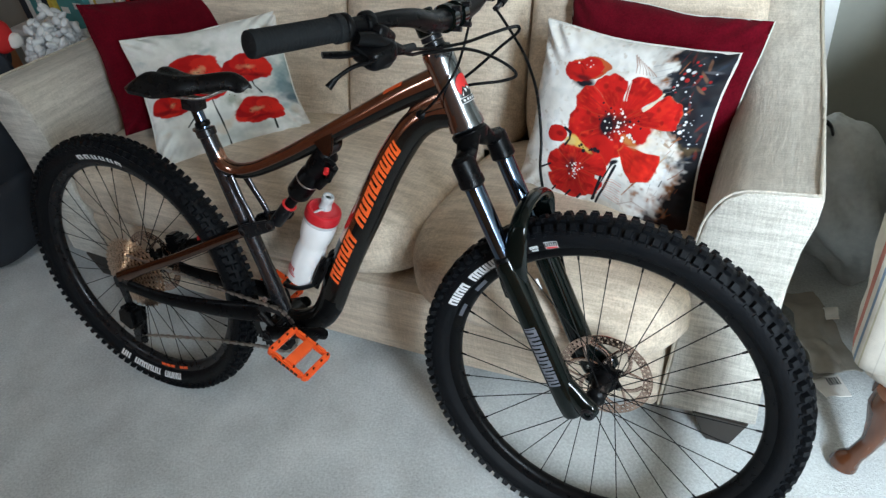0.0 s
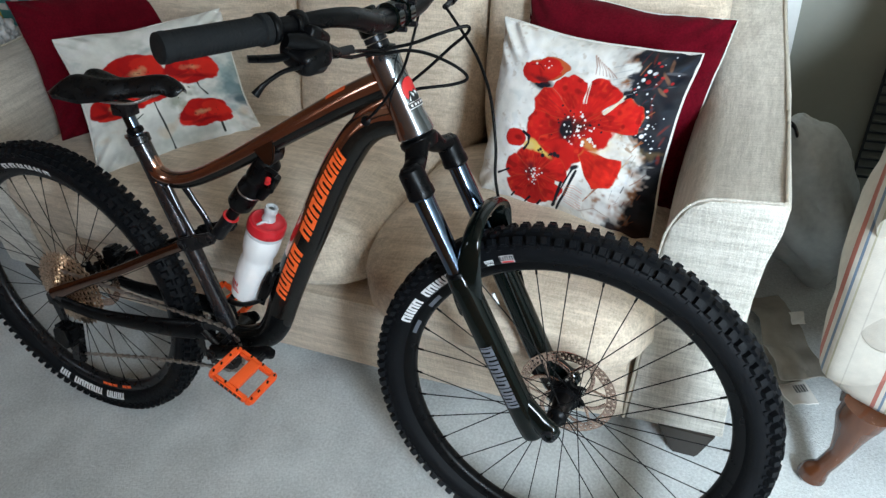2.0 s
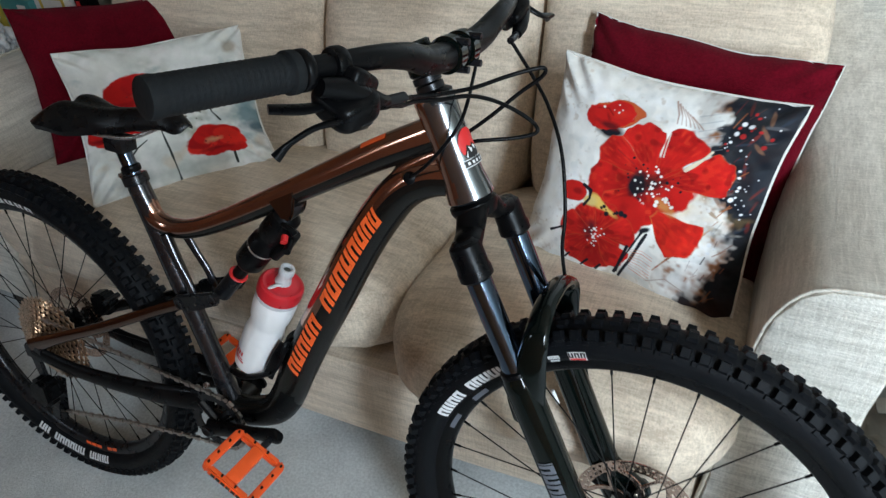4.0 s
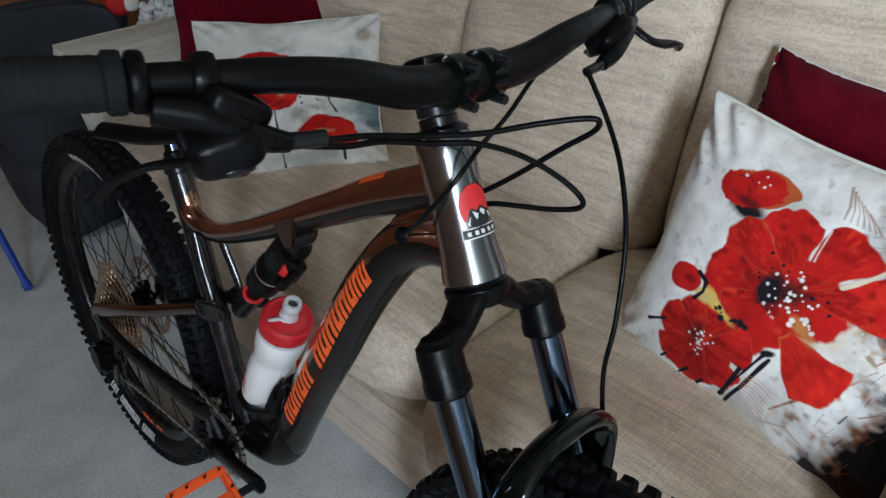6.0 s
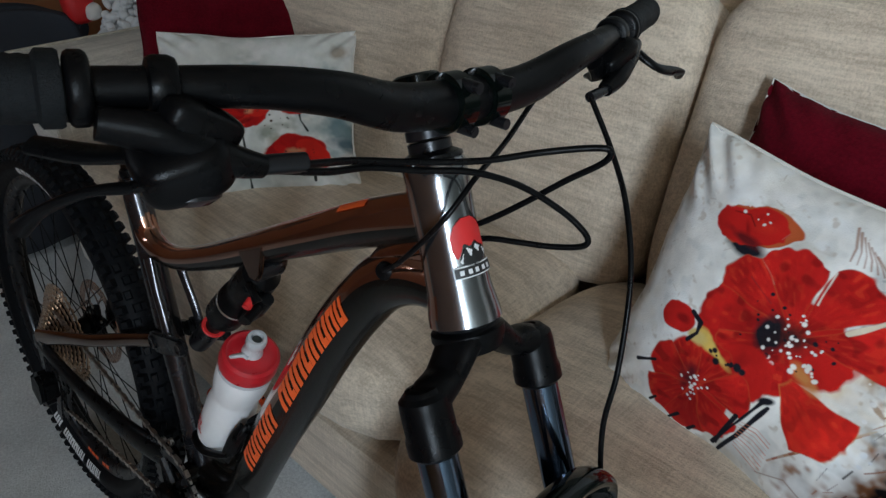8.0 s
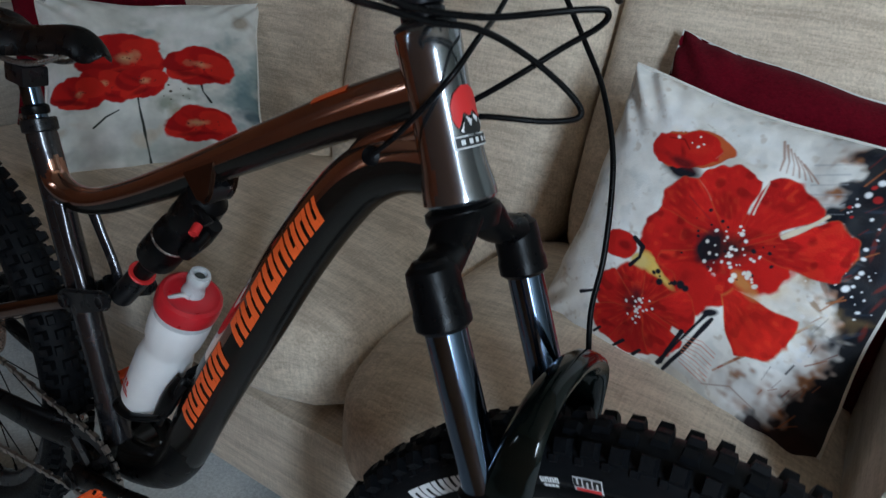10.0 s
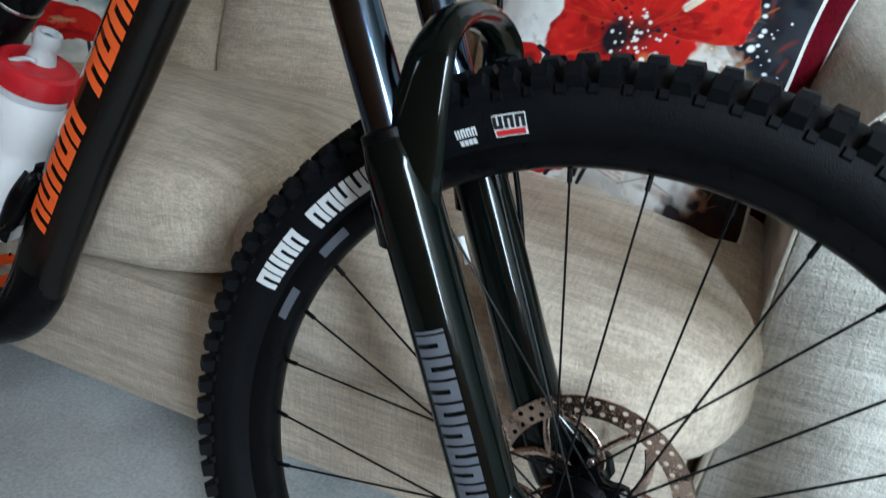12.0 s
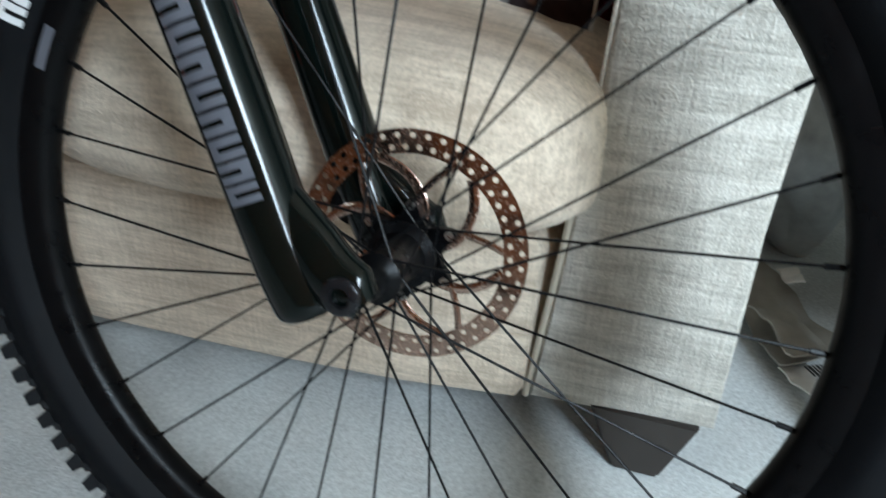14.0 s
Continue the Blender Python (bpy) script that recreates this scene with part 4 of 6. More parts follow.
ht.data.polygons.foreach_set("material_index", [1 if p.normal.x < -0.12 else 0 for p in ht.data.polygons])


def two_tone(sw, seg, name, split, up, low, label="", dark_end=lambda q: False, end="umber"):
    """A tube in two colours, picked by which way its faces turn, and a third at one end."""
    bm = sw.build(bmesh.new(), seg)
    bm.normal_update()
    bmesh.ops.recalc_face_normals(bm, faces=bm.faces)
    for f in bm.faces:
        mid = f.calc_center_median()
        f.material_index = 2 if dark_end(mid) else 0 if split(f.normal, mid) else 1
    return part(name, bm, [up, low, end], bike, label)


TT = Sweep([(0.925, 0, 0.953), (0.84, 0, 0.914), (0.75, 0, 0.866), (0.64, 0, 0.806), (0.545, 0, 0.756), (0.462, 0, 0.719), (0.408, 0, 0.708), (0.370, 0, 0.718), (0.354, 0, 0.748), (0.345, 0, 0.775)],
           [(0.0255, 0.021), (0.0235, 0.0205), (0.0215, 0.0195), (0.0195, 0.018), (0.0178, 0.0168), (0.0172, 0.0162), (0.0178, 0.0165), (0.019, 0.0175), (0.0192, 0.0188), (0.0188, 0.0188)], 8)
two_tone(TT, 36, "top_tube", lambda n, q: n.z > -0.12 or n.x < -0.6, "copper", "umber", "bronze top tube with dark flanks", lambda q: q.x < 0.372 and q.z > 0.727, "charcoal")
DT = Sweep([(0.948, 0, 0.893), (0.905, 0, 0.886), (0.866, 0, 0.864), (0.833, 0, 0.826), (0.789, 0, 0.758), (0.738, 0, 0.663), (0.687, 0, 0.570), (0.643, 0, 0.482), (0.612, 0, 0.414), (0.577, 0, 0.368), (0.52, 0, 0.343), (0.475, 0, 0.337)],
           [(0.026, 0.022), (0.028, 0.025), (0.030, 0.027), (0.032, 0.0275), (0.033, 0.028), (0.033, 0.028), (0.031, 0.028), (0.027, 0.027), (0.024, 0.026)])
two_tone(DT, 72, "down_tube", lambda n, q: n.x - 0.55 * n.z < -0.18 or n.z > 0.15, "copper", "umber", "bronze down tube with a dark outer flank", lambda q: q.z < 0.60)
ST = Sweep([(0.341, 0, 0.788), (0.361, 0, 0.72), (0.400, 0, 0.59), (0.436, 0, 0.475), (0.47, 0, 0.352)], [0.0185, 0.0185, 0.019, 0.018, 0.021])
part("seat_tube", ST.build(bmesh.new(), 24), "charcoal", bike, "charcoal seat tube")
GUS = Sweep([(0.930, 0, 0.925), (0.895, 0, 0.908), (0.866, 0, 0.892), (0.846, 0, 0.876)], [(0.018, 0.017), (0.016, 0.016), (0.012, 0.015), (0.005, 0.012)])
part("gusset", GUS.build(bmesh.new(), 16), "copper", bike)
part("bottom_bracket_shell", lathe([(0.024, -0.046), (0.027, -0.044), (0.027, 0.044), (0.024, 0.046)], wheel_at(BB), 28), "umber", bike)
GUARD = Sweep([(0.626, 0, 0.440), (0.607, 0, 0.400), (0.576, 0, 0.364), (0.52, 0, 0.3395), (0.475, 0, 0.333)], [(0.0295, 0.0285), (0.029, 0.0290), (0.028, 0.0285), (0.026, 0.0285)])
bm = GUARD.build(bmesh.new(), 28)
part("frame_guard", bm, "matte", bike, "black rubber guard under the frame")

# plain slanted shapes in the place of the maker's name
NAME = ["" if k == 5 else ("over", "under")[k % 2] for k in range(14)]
for k, kind in enumerate(NAME):
    if not kind:
        continue
    s0 = 0.619 - 0.0252 * k
    wide = 0.0218 if kind != "post" or k == 4 else 0.0190
    bm = bmesh.new()
    plain_shape(bm, kind, lambda i, j: DT.at(s0 - wide * i - 0.011 * (j - 0.5), 158 + 46 * j, 0.0009))
    part("frame_marking", bm, "orange_ink", bike, "slanted orange block shape on the down tube")
bm = bmesh.new()
TT.patch(bm, 0.095, 0.145, 252, 228, 0.0, 0.0008)
part("frame_marking", bm, "orange_ink", bike)

# round badge on the head tube
HS = Sweep([HT0, HT0.lerp(HT1, 0.5), HT1], [0.0272, 0.0264, 0.0318], 8)


def badge(name, s_mid, phi_mid, ds, dphi, colour, keep, off, parent=bike):
    bm = bmesh.new()
    n = 40
    g = {}
    for i in range(n + 1):
        for j in range(n + 1):
            a, b = 2 * i / n - 1, 2 * j / n - 1
            if keep(a, b):
                g[i, j] = bm.verts.new(HS.at(s_mid + ds * a, phi_mid + dphi * b, off))
    for i in range(n):
        for j in range(n):
            q = [(i, j), (i + 1, j), (i + 1, j + 1), (i, j + 1)]
            if all(k in g for k in q):
                bm.faces.new([g[k] for k in q])
    return part(name, bm, colour, parent)


disc = lambda a, b: a * a + b * b < 1.0
PH = 99
ridge = lambda b: 0.10 + 0.55 * abs(b + 0.25) - 0.30 * max(0, 1 - abs(b - 0.35) / 0.3)
badge("badge", 0.49, PH, 0.150, 37, "red_ink", lambda a, b: disc(a, b) and a < ridge(b) - 0.06, 0.0013, ht)
badge("badge", 0.49, PH, 0.150, 37, "white_ink", lambda a, b: disc(a, b) and ridge(b) < a < ridge(b) + 0.34 * abs(math.sin(7 * b + 0.6)), 0.0017, ht)
badge("badge", 0.49, PH, 0.150, 37, "black_ink", lambda a, b: disc(a, b) and a > ridge(b), 0.0013, ht)
badge("badge", 0.655, PH, 0.036, 40, "white_ink", lambda a, b: True, 0.0013, ht)
badge("badge", 0.655, PH, 0.028, 38, "black_ink", lambda a, b: True, 0.0017, ht)
badge("badge", 0.655, PH, 0.014, 35, "white_ink", lambda a, b: (int((b + 1) * 8) % 3) != 0, 0.0021, ht)

# stays, links and the rear shock
for sgn in (-1, 1):
    part("seat_stay", tube([(0.415, 0.026 * sgn, 0.570), (0.34, 0.034 * sgn, 0.535), (0.22, 0.052 * sgn, 0.478), (0.10, 0.062 * sgn, 0.424), (0.0, 0.068 * sgn, 0.376)],
                           [(0.0125, 0.010), (0.0115, 0.009), (0.0115, 0.009), (0.013, 0.008), (0.017, 0.007)], 16), "bronze" if sgn < 0 else "umber", bike)
    part("chain_stay", tube([(0.452, 0.036 * sgn, 0.366), (0.36, 0.052 * sgn, 0.360), (0.24, 0.058 * sgn, 0.350), (0.12, 0.063 * sgn, 0.348), (0.0, 0.068 * sgn, 0.364)],
                            [(0.027, 0.011), (0.025, 0.011), (0.021, 0.010), (0.018, 0.009), (0.018, 0.007)], 16), "matte", bike)
    part("dropout", prism([(-0.02, -0.018), (0.028, -0.022), (0.034, 0.012), (0.008, 0.024), (-0.02, 0.014)], 0.010, Matrix.Translation((0, 0.069 * sgn, 0.3655)), 0.003), "alloy", bike)
    part("rocker_link", prism([(-0.014, -0.012), (0.012, -0.016), (0.090, 0.020), (0.094, 0.036), (0.082, 0.044), (-0.004, 0.016), (-0.016, 0.006)], 0.009,
                              pose(0.422, 0.031 * sgn, 0.575), 0.003), "alloy", bike)
    for p in ((0.424, 0.576), (0.505, 0.606)):
        part("pivot_bolt", lathe([(0.0105, -0.003), (0.0105, 0.002), (0.008, 0.0035), (0.004, 0.002)], Matrix.Translation((p[0], 0.036 * sgn, p[1])) @ pose(0, 0, 0, 90 * (1 if sgn < 0 else -1)), 16), "alloy", bike)
    part("strut", tube([(0.402, 0.020 * sgn, 0.700), (0.424, 0.023 * sgn, 0.655), (0.446, 0.025 * sgn, 0.612), (0.452, 0.026 * sgn, 0.575)], [(0.011, 0.006), (0.008, 0.006), (0.008, 0.006), (0.012, 0.006)], 12), "charcoal", bike)
    part("shock_mount", prism([(-0.024, 0.004), (0.030, 0.032), (0.022, -0.012), (0.014, -0.024), (0.0, -0.024)], 0.007, pose(0.660, 0.0165 * sgn, 0.805, 0, 0, 0), 0.003), "bronze", bike)
SH0, SH1 = Vector((0.666, 0, 0.790)), Vector((0.503, 0, 0.607))
sd = (SH1 - SH0).normalized()
shock = part("rear_shock", lathe([(0.012, 0.0), (0.018, 0.008), (0.0235, 0.014), (0.0245, 0.03), (0.0245, 0.062), (0.0225, 0.066), (0.0225, 0.080), (0.0250, 0.084), (0.0255, 0.118), (0.0255, 0.146), (0.021, 0.153), (0.018, 0.158)],
                                 axis_pose(SH0, sd), 28), "matte", bike, "black air shock")
part("shaft", rod(SH0 + sd * 0.15, SH0 + sd * 0.205, 0.012, 16), "matte", shock)
part("ring", lathe([(0.0155, -0.0018), (0.0172, 0), (0.0155, 0.0018), (0.010, 0.0015), (0.010, -0.0015)], axis_pose(SH0 + sd * 0.192, sd), 20, closed=True), "red_ink", shock, "red travel ring")
part("band", lathe([(0.0255, 0), (0.0262, 0.001), (0.0262, 0.003), (0.0255, 0.004)], axis_pose(SH0 + sd * 0.100, sd), 28), "steel", shock, "thin silver band")
part("yoke", rod(SH0 + sd * 0.196, SH1 + sd * 0.012, 0.0155, 16), "alloy", shock)
part("eyelet", lathe([(0.012, -0.016), (0.012, 0.016)], wheel_at(SH0), 16), "alloy", shock)
part("reservoir", tube([(0.672, -0.004, 0.754), (0.655, -0.006, 0.734), (0.628, -0.008, 0.706)], [0.009, 0.011, 0.009], 14), "matte", shock)
part("lever", tube([(0.668, -0.026, 0.778), (0.684, -0.030, 0.776), (0.692, -0.030, 0.768)], [0.004, 0.004, 0.006], 10), "matte", shock)
part("knob", rod((0.664, -0.020, 0.755), (0.668, -0.030, 0.749), 0.0055, 14), "red_ink", shock, "red rebound knob")
part("knob", rod((0.669, -0.014, 0.744), (0.676, -0.036, 0.738), 0.0065, 14), "matte", shock)

# seat post and saddle
sp = Vector((0.341, 0, 0.788))
up = Vector((-0.283, 0, 0.959))
post = part("seat_post", rod(sp - up * 0.01, sp + up * 0.062, 0.0125, 20), "stanchion", bike, "black dropper post")
part("collar", lathe([(0.0195, 0), (0.022, 0.002), (0.022, 0.016), (0.0195, 0.018)], axis_pose(sp - up * 0.010, up), 24), "alloy", post)
part("collar_bolt", rod(sp + Vector((-0.024, -0.010, 0.004)), sp + Vector((-0.026, 0.014, 0.004)), 0.005, 10), "steel", post)
part("seal_head", lathe([(0.0150, 0), (0.0165, 0.003), (0.0165, 0.010), (0.0135, 0.013)], axis_pose(sp + up * 0.012, up), 24), "matte", post)
cl = sp + up * 0.064
part("clamp", box((0.042, 0.034, 0.026), Matrix.Translation(cl) @ pose(0, 0, 0, 0, 4), 0.006), "alloy", post)
for y in (-0.022, 0.022):
    part("saddle_rail", tube([(0.215, y * 1.7, 0.894), (0.235, y * 1.3, 0.876), (0.27, y, 0.868), (0.365, y, 0.870), (0.42, y * 0.6, 0.888), (0.445, y * 0.4, 0.902)], 0.0036, 10), "steel", bike)


def saddle_shape():
    """A thin padded shell: broad two-lobed tail, drooping flanks, narrow nose, hollow underside."""
    bm = bmesh.new()
    n, k = 40, 18
    rings = []
    for i in range(n + 1):
        t = i / n
        wide = 0.0215 + 0.0495 / (1 + math.exp((t - 0.34) / 0.07))
        half = wide * min(1, 0.62 + 5 * t) ** 0.5 * max(1 - max(0, (t - 0.9) / 0.1) ** 2.2, 0.02) ** 0.5
        top = 0.9225 - 0.011 * math.sin(math.pi * min(1, t * 1.2)) ** 1.5 + 0.003 * t - 0.022 * max(0, (t - 0.84) / 0.16) ** 2 - 0.010 * (1 - min(1, t * 6)) ** 1.5
        droop = (0.022 + 0.020 * (1 - t)) * (half / wide if t > 0.5 else 0.62 + 0.38 * min(1, 4 * t))
        skin = (0.012 + 0.010 * (1 - t) ** 2) * min(1, (1.01 - t) * 14) + 0.002
        up_side, low_side = [], []
        for j in range(k + 1):
            e = 2 * j / k - 1
            x = 0.190 + 0.296 * t + 0.034 * (1 - e * e) * (1 - t) ** 8
            z = top - droop * abs(e) ** 2.6 - 0.010 * math.exp(-(e * half / 0.013) ** 2) * max(0, 1 - t / 0.75)
            up_side.append((x, half * e, z))
            low_side.append((x, half * e * 0.93, z - skin * (1 - 0.55 * abs(e) ** 4)))
        rings.append([bm.verts.new(q) for q in up_side + low_side[::-1]])
    m = len(rings[0])
    for a, b in zip(rings, rings[1:]):
        for j in range(m):
            bm.faces.new((a[j], a[(j + 1) % m], b[(j + 1) % m], b[j]))
    bm.faces.new(rings[0]), bm.faces.new(rings[-1])
    return bm


part("saddle", saddle_shape(), "saddle", bike, "glossy black saddle")

# fork
FD = Vector((0.411, 0, -0.912)).normalized()       # down the legs
LEG = Vector((0.982, 0, 0.843))
fork_y = 0.0712


def leg(t, y=0.0):
    return LEG + FD * t + Vector((0, y, 0))


crown = bmesh.new()
arc = [leg(0.026, -fork_y), leg(0.012, -0.064), Vector((0.980, -0.040, 0.838)), Vector((0.974, -0.018, 0.858)), Vector((0.971, 0, 0.864)), Vector((0.974, 0.018, 0.858)), Vector((0.980, 0.040, 0.838)), leg(0.012, 0.064), leg(0.026, fork_y)]
Sweep(arc, [(0.018, 0.019), (0.016, 0.0195), (0.012, 0.0205), (0.013, 0.023), (0.014, 0.025), (0.013, 0.023), (0.012, 0.0205), (0.016, 0.0195), (0.018, 0.019)], 6, side=(1, 0, 0.4)).build(crown, 20)
lathe([(0.026, 0), (0.0325, 0.004), (0.033, 0.010), (0.028, 0.022)], axis_pose(HT1 - STEER * 0.001, -STEER), 28, crown)
cr = part("fork_crown", crown, "matte", bike, "matt black fork crown")
for sgn in (-1, 1):
    y = fork_y * sgn
    part("crown_socket", lathe([(0.0165, 0.004), (0.0205, 0.008), (0.0214, 0.016), (0.0214, 0.038), (0.0228, 0.042), (0.0228, 0.053), (0.0185, 0.057)], axis_pose(leg(0, y), FD), 24), "matte", cr)
    part("top_cap", lathe([(0.0165, -0.002), (0.0162, 0.002), (0.0135, 0.0055), (0.0085, 0.0065), (0.0075, 0.0050), (0.001, 0.0050)], axis_pose(leg(0.006, y), -FD), 24), "matte", cr)
    part("stanchion", rod(leg(0.05, y), leg(0.255, y), 0.0172, 28), "stanchion", bike, "polished black chrome fork tube")
    lower = bmesh.new()
    Sweep([leg(0.198, y), leg(0.214, y), leg(0.24, y), leg(0.33, y), leg(0.43, y), leg(0.50, y), leg(0.532, y), leg(0.539, y)],
          [(0.0212, 0.0212), (0.0238, 0.0235), (0.0238, 0.0230), (0.0242, 0.0225), (0.0245, 0.0222), (0.0240, 0.0215), (0.0210, 0.0190), (0.0160, 0.0140)], 4).build(lower, 28)
    lw = part("fork_leg", lower, "fork", bike, "glossy black lower fork leg")
    part("wiper_seal", lathe([(0.0178, 0), (0.021, 0.002), (0.0215, 0.008), (0.020, 0.010)], axis_pose(leg(0.190, y), FD), 24), "matte", lw)
    drop = bmesh.new()
    Sweep([leg(0.440, y), leg(0.465, y) + Vector((0.008, 0, 0.004)), Vector((1.203, y * 1.03, 0.402)), Vector((1.218, y * 1.06, 0.387)), Vector((1.2335, y * 1.08, 0.377)), Vector((1.2440, y * 1.08, 0.370))],
          [(0.014, 0.0130), (0.017, 0.0140), (0.0195, 0.0145), (0.0205, 0.0145), (0.0205, 0.0140), (0.0120, 0.0110)], 5).build(drop, 20)
    part("fork_dropout", drop, "fork", lw)
    part("axle_end", lathe([(0.0125, 0), (0.0125, 0.003), (0.0105, 0.0045), (0.0065, 0.0045), (0.0065, 0.0), (0.001, 0.0)], axis_pose((1.2325, y * 1.08 + 0.0125 * sgn, 0.378), (0, sgn, 0)), 24), "alloy", lw)
# arch between the legs, on their front
half = [(1.082, -0.0720, 0.588), (1.080, -0.0745, 0.622), (1.082, -0.0780, 0.657), (1.085, -0.0780, 0.697), (1.086, -0.071, 0.726), (1.085, -0.050, 0.742), (1.084, -0.025, 0.749), (1.084, 0.0, 0.751)]
arch = half + [(x, -y, z) for x, y, z in half[-2::-1]]
bm = bmesh.new()
wide = [(0.010, 0.019), (0.012, 0.027), (0.010, 0.0245), (0.0075, 0.0195), (0.0085, 0.0175), (0.010, 0.0165), (0.0105, 0.016), (0.0105, 0.016)]
Sweep(arch, wide + wide[-2::-1], 6, side=(0.94, 0, 0.34)).build(bm, 14)
part("fork_arch", bm, "fork", bike, "glossy black fork brace")
# plain blocks down the near leg
SL = Sweep([leg(0.33, -fork_y), leg(0.42, -fork_y), leg(0.495, -fork_y)], [(0.0246, 0.0230), (0.0249, 0.0227), (0.0246, 0.0221)], 8)
for k, kind in enumerate(("over", "under") * 4):
    s0 = 0.02 + 0.092 * k
    bm = bmesh.new()
    plain_shape(bm, kind, lambda i, j: SL.at(s0 + 0.080 * i, 206 - 52 * j, 0.0009))
    part("fork_marking", bm, "grey_ink", bike, "grey block shape on the fork leg")
bm = bmesh.new()
SL.patch(bm, 0.0, 0.012, 154, 206, 0.0, 0.0009)
part("fork_marking", bm, "grey_ink", bike)

# front brake caliper on the far leg
cal = part("brake_caliper", prism([(-0.020, -0.032), (0.008, -0.036), (0.020, -0.012), (0.016, 0.020), (0.0, 0.030), (-0.018, 0.018)], 0.024, pose(1.176, 0.070, 0.405, 0, 14), 0.006), "matte", bike, "black brake caliper")
part("caliper_mount", tube([(1.140, 0.074, 0.470), (1.154, 0.076, 0.435), (1.176, 0.074, 0.385)], [0.007, 0.008, 0.007], 10), "matte", cal)
part("banjo", rod((1.160, 0.058, 0.446), (1.160, 0.080, 0.446), 0.0055, 12), "alloy", cal)
for p in ((1.148, 0.440), (1.176, 0.380)):
    part("caliper_bolt", rod((p[0], 0.060, p[1]), (p[0], 0.083, p[1]), 0.0042, 10), "alloy", cal)
rcal = part("brake_caliper", prism([(-0.03, -0.022), (0.02, -0.026), (0.034, 0.002), (0.022, 0.026), (-0.016, 0.028)], 0.034, pose(0.095, 0.052, 0.440, 0, -20), 0.006), "matte", bike, "black brake caliper")
part("banjo", rod((0.12, 0.03, 0.456), (0.12, 0.072, 0.456), 0.006, 12), "alloy", rcal)

# stem, spacers and handlebar
for k in range(3):
    part("headset_spacer", lathe([(0.0165, 0), (0.0185, 0.001), (0.0185, 0.0085), (0.0165, 0.0095)], axis_pose(HT0 + STEER * (0.006 + 0.0102 * k), STEER), 28), "alloy", bike)
part("headset_cover", lathe([(0.026, 0), (0.026, 0.003), (0.019, 0.007)], axis_pose(HT0, STEER), 28), "alloy", bike)
BARC = Vector((0.939, 0, 1.055))
stem_base = HT0 + STEER * 0.048
bm = bmesh.new()
lathe([(0.017, -0.021), (0.020, -0.019), (0.020, 0.019), (0.017, 0.021)], axis_pose(stem_base, STEER), 28, bm)
Sweep([stem_base + Vector((0.006, 0, 0.001)), stem_base.lerp(BARC, 0.5), BARC - Vector((0.010, 0, 0))], [(0.018, 0.016), (0.016, 0.019), (0.019, 0.024)], 4).build(bm, 20)
stem = part("stem", bm, "fork", bike, "short glossy black stem")
for y in (-0.019, 0.019):
    part("bar_clamp", lathe([(0.0195, -0.0095), (0.0225, -0.0085), (0.0225, 0.0085), (0.0195, 0.0095)], Matrix.Translation(BARC + Vector((0, y, 0))) @ TURNED, 28), "fork", stem)
    for dz in (-0.016, 0.016):
        part("clamp_bolt", rod(BARC + Vector((0.010, y, dz)), BARC + Vector((0.027, y, dz)), 0.0045, 10), "alloy", stem)
BARP = [(0.0, 0.939, 1.055), (0.04, 0.939, 1.055), (0.08, 0.941, 1.060), (0.13, 0.943, 1.075), (0.18, 0.938, 1.084), (0.23, 0.924, 1.0865), (0.29, 0.905, 1.088), (0.404, 0.868, 1.092)]


line = [Vector((x, -y, z)) for y, x, z in BARP[::-1]] + [Vector((x, y, z)) for y, x, z in BARP[1:]]
BAR = Sweep(line, [0.0112, 0.0112, 0.0112, 0.0122, 0.0145, 0.0168, 0.0175, 0.0177, 0.0175, 0.0168, 0.0145, 0.0122, 0.0112, 0.0112, 0.0112], 6, side=(0, 0, 1))
part("handlebar", BAR.build(bmesh.new(), 24), "matte", bike, "matt black riser handlebar")


def bar_point(y):
    a = abs(y)
    for (y0, x0, z0), (y1, x1, z1) in zip(BARP, BARP[1:]):
        if y0 <= a <= y1:
            f = (a - y0) / (y1 - y0)
            return Vector((x0 + (x1 - x0) * f, y, z0 + (z1 - z0) * f))


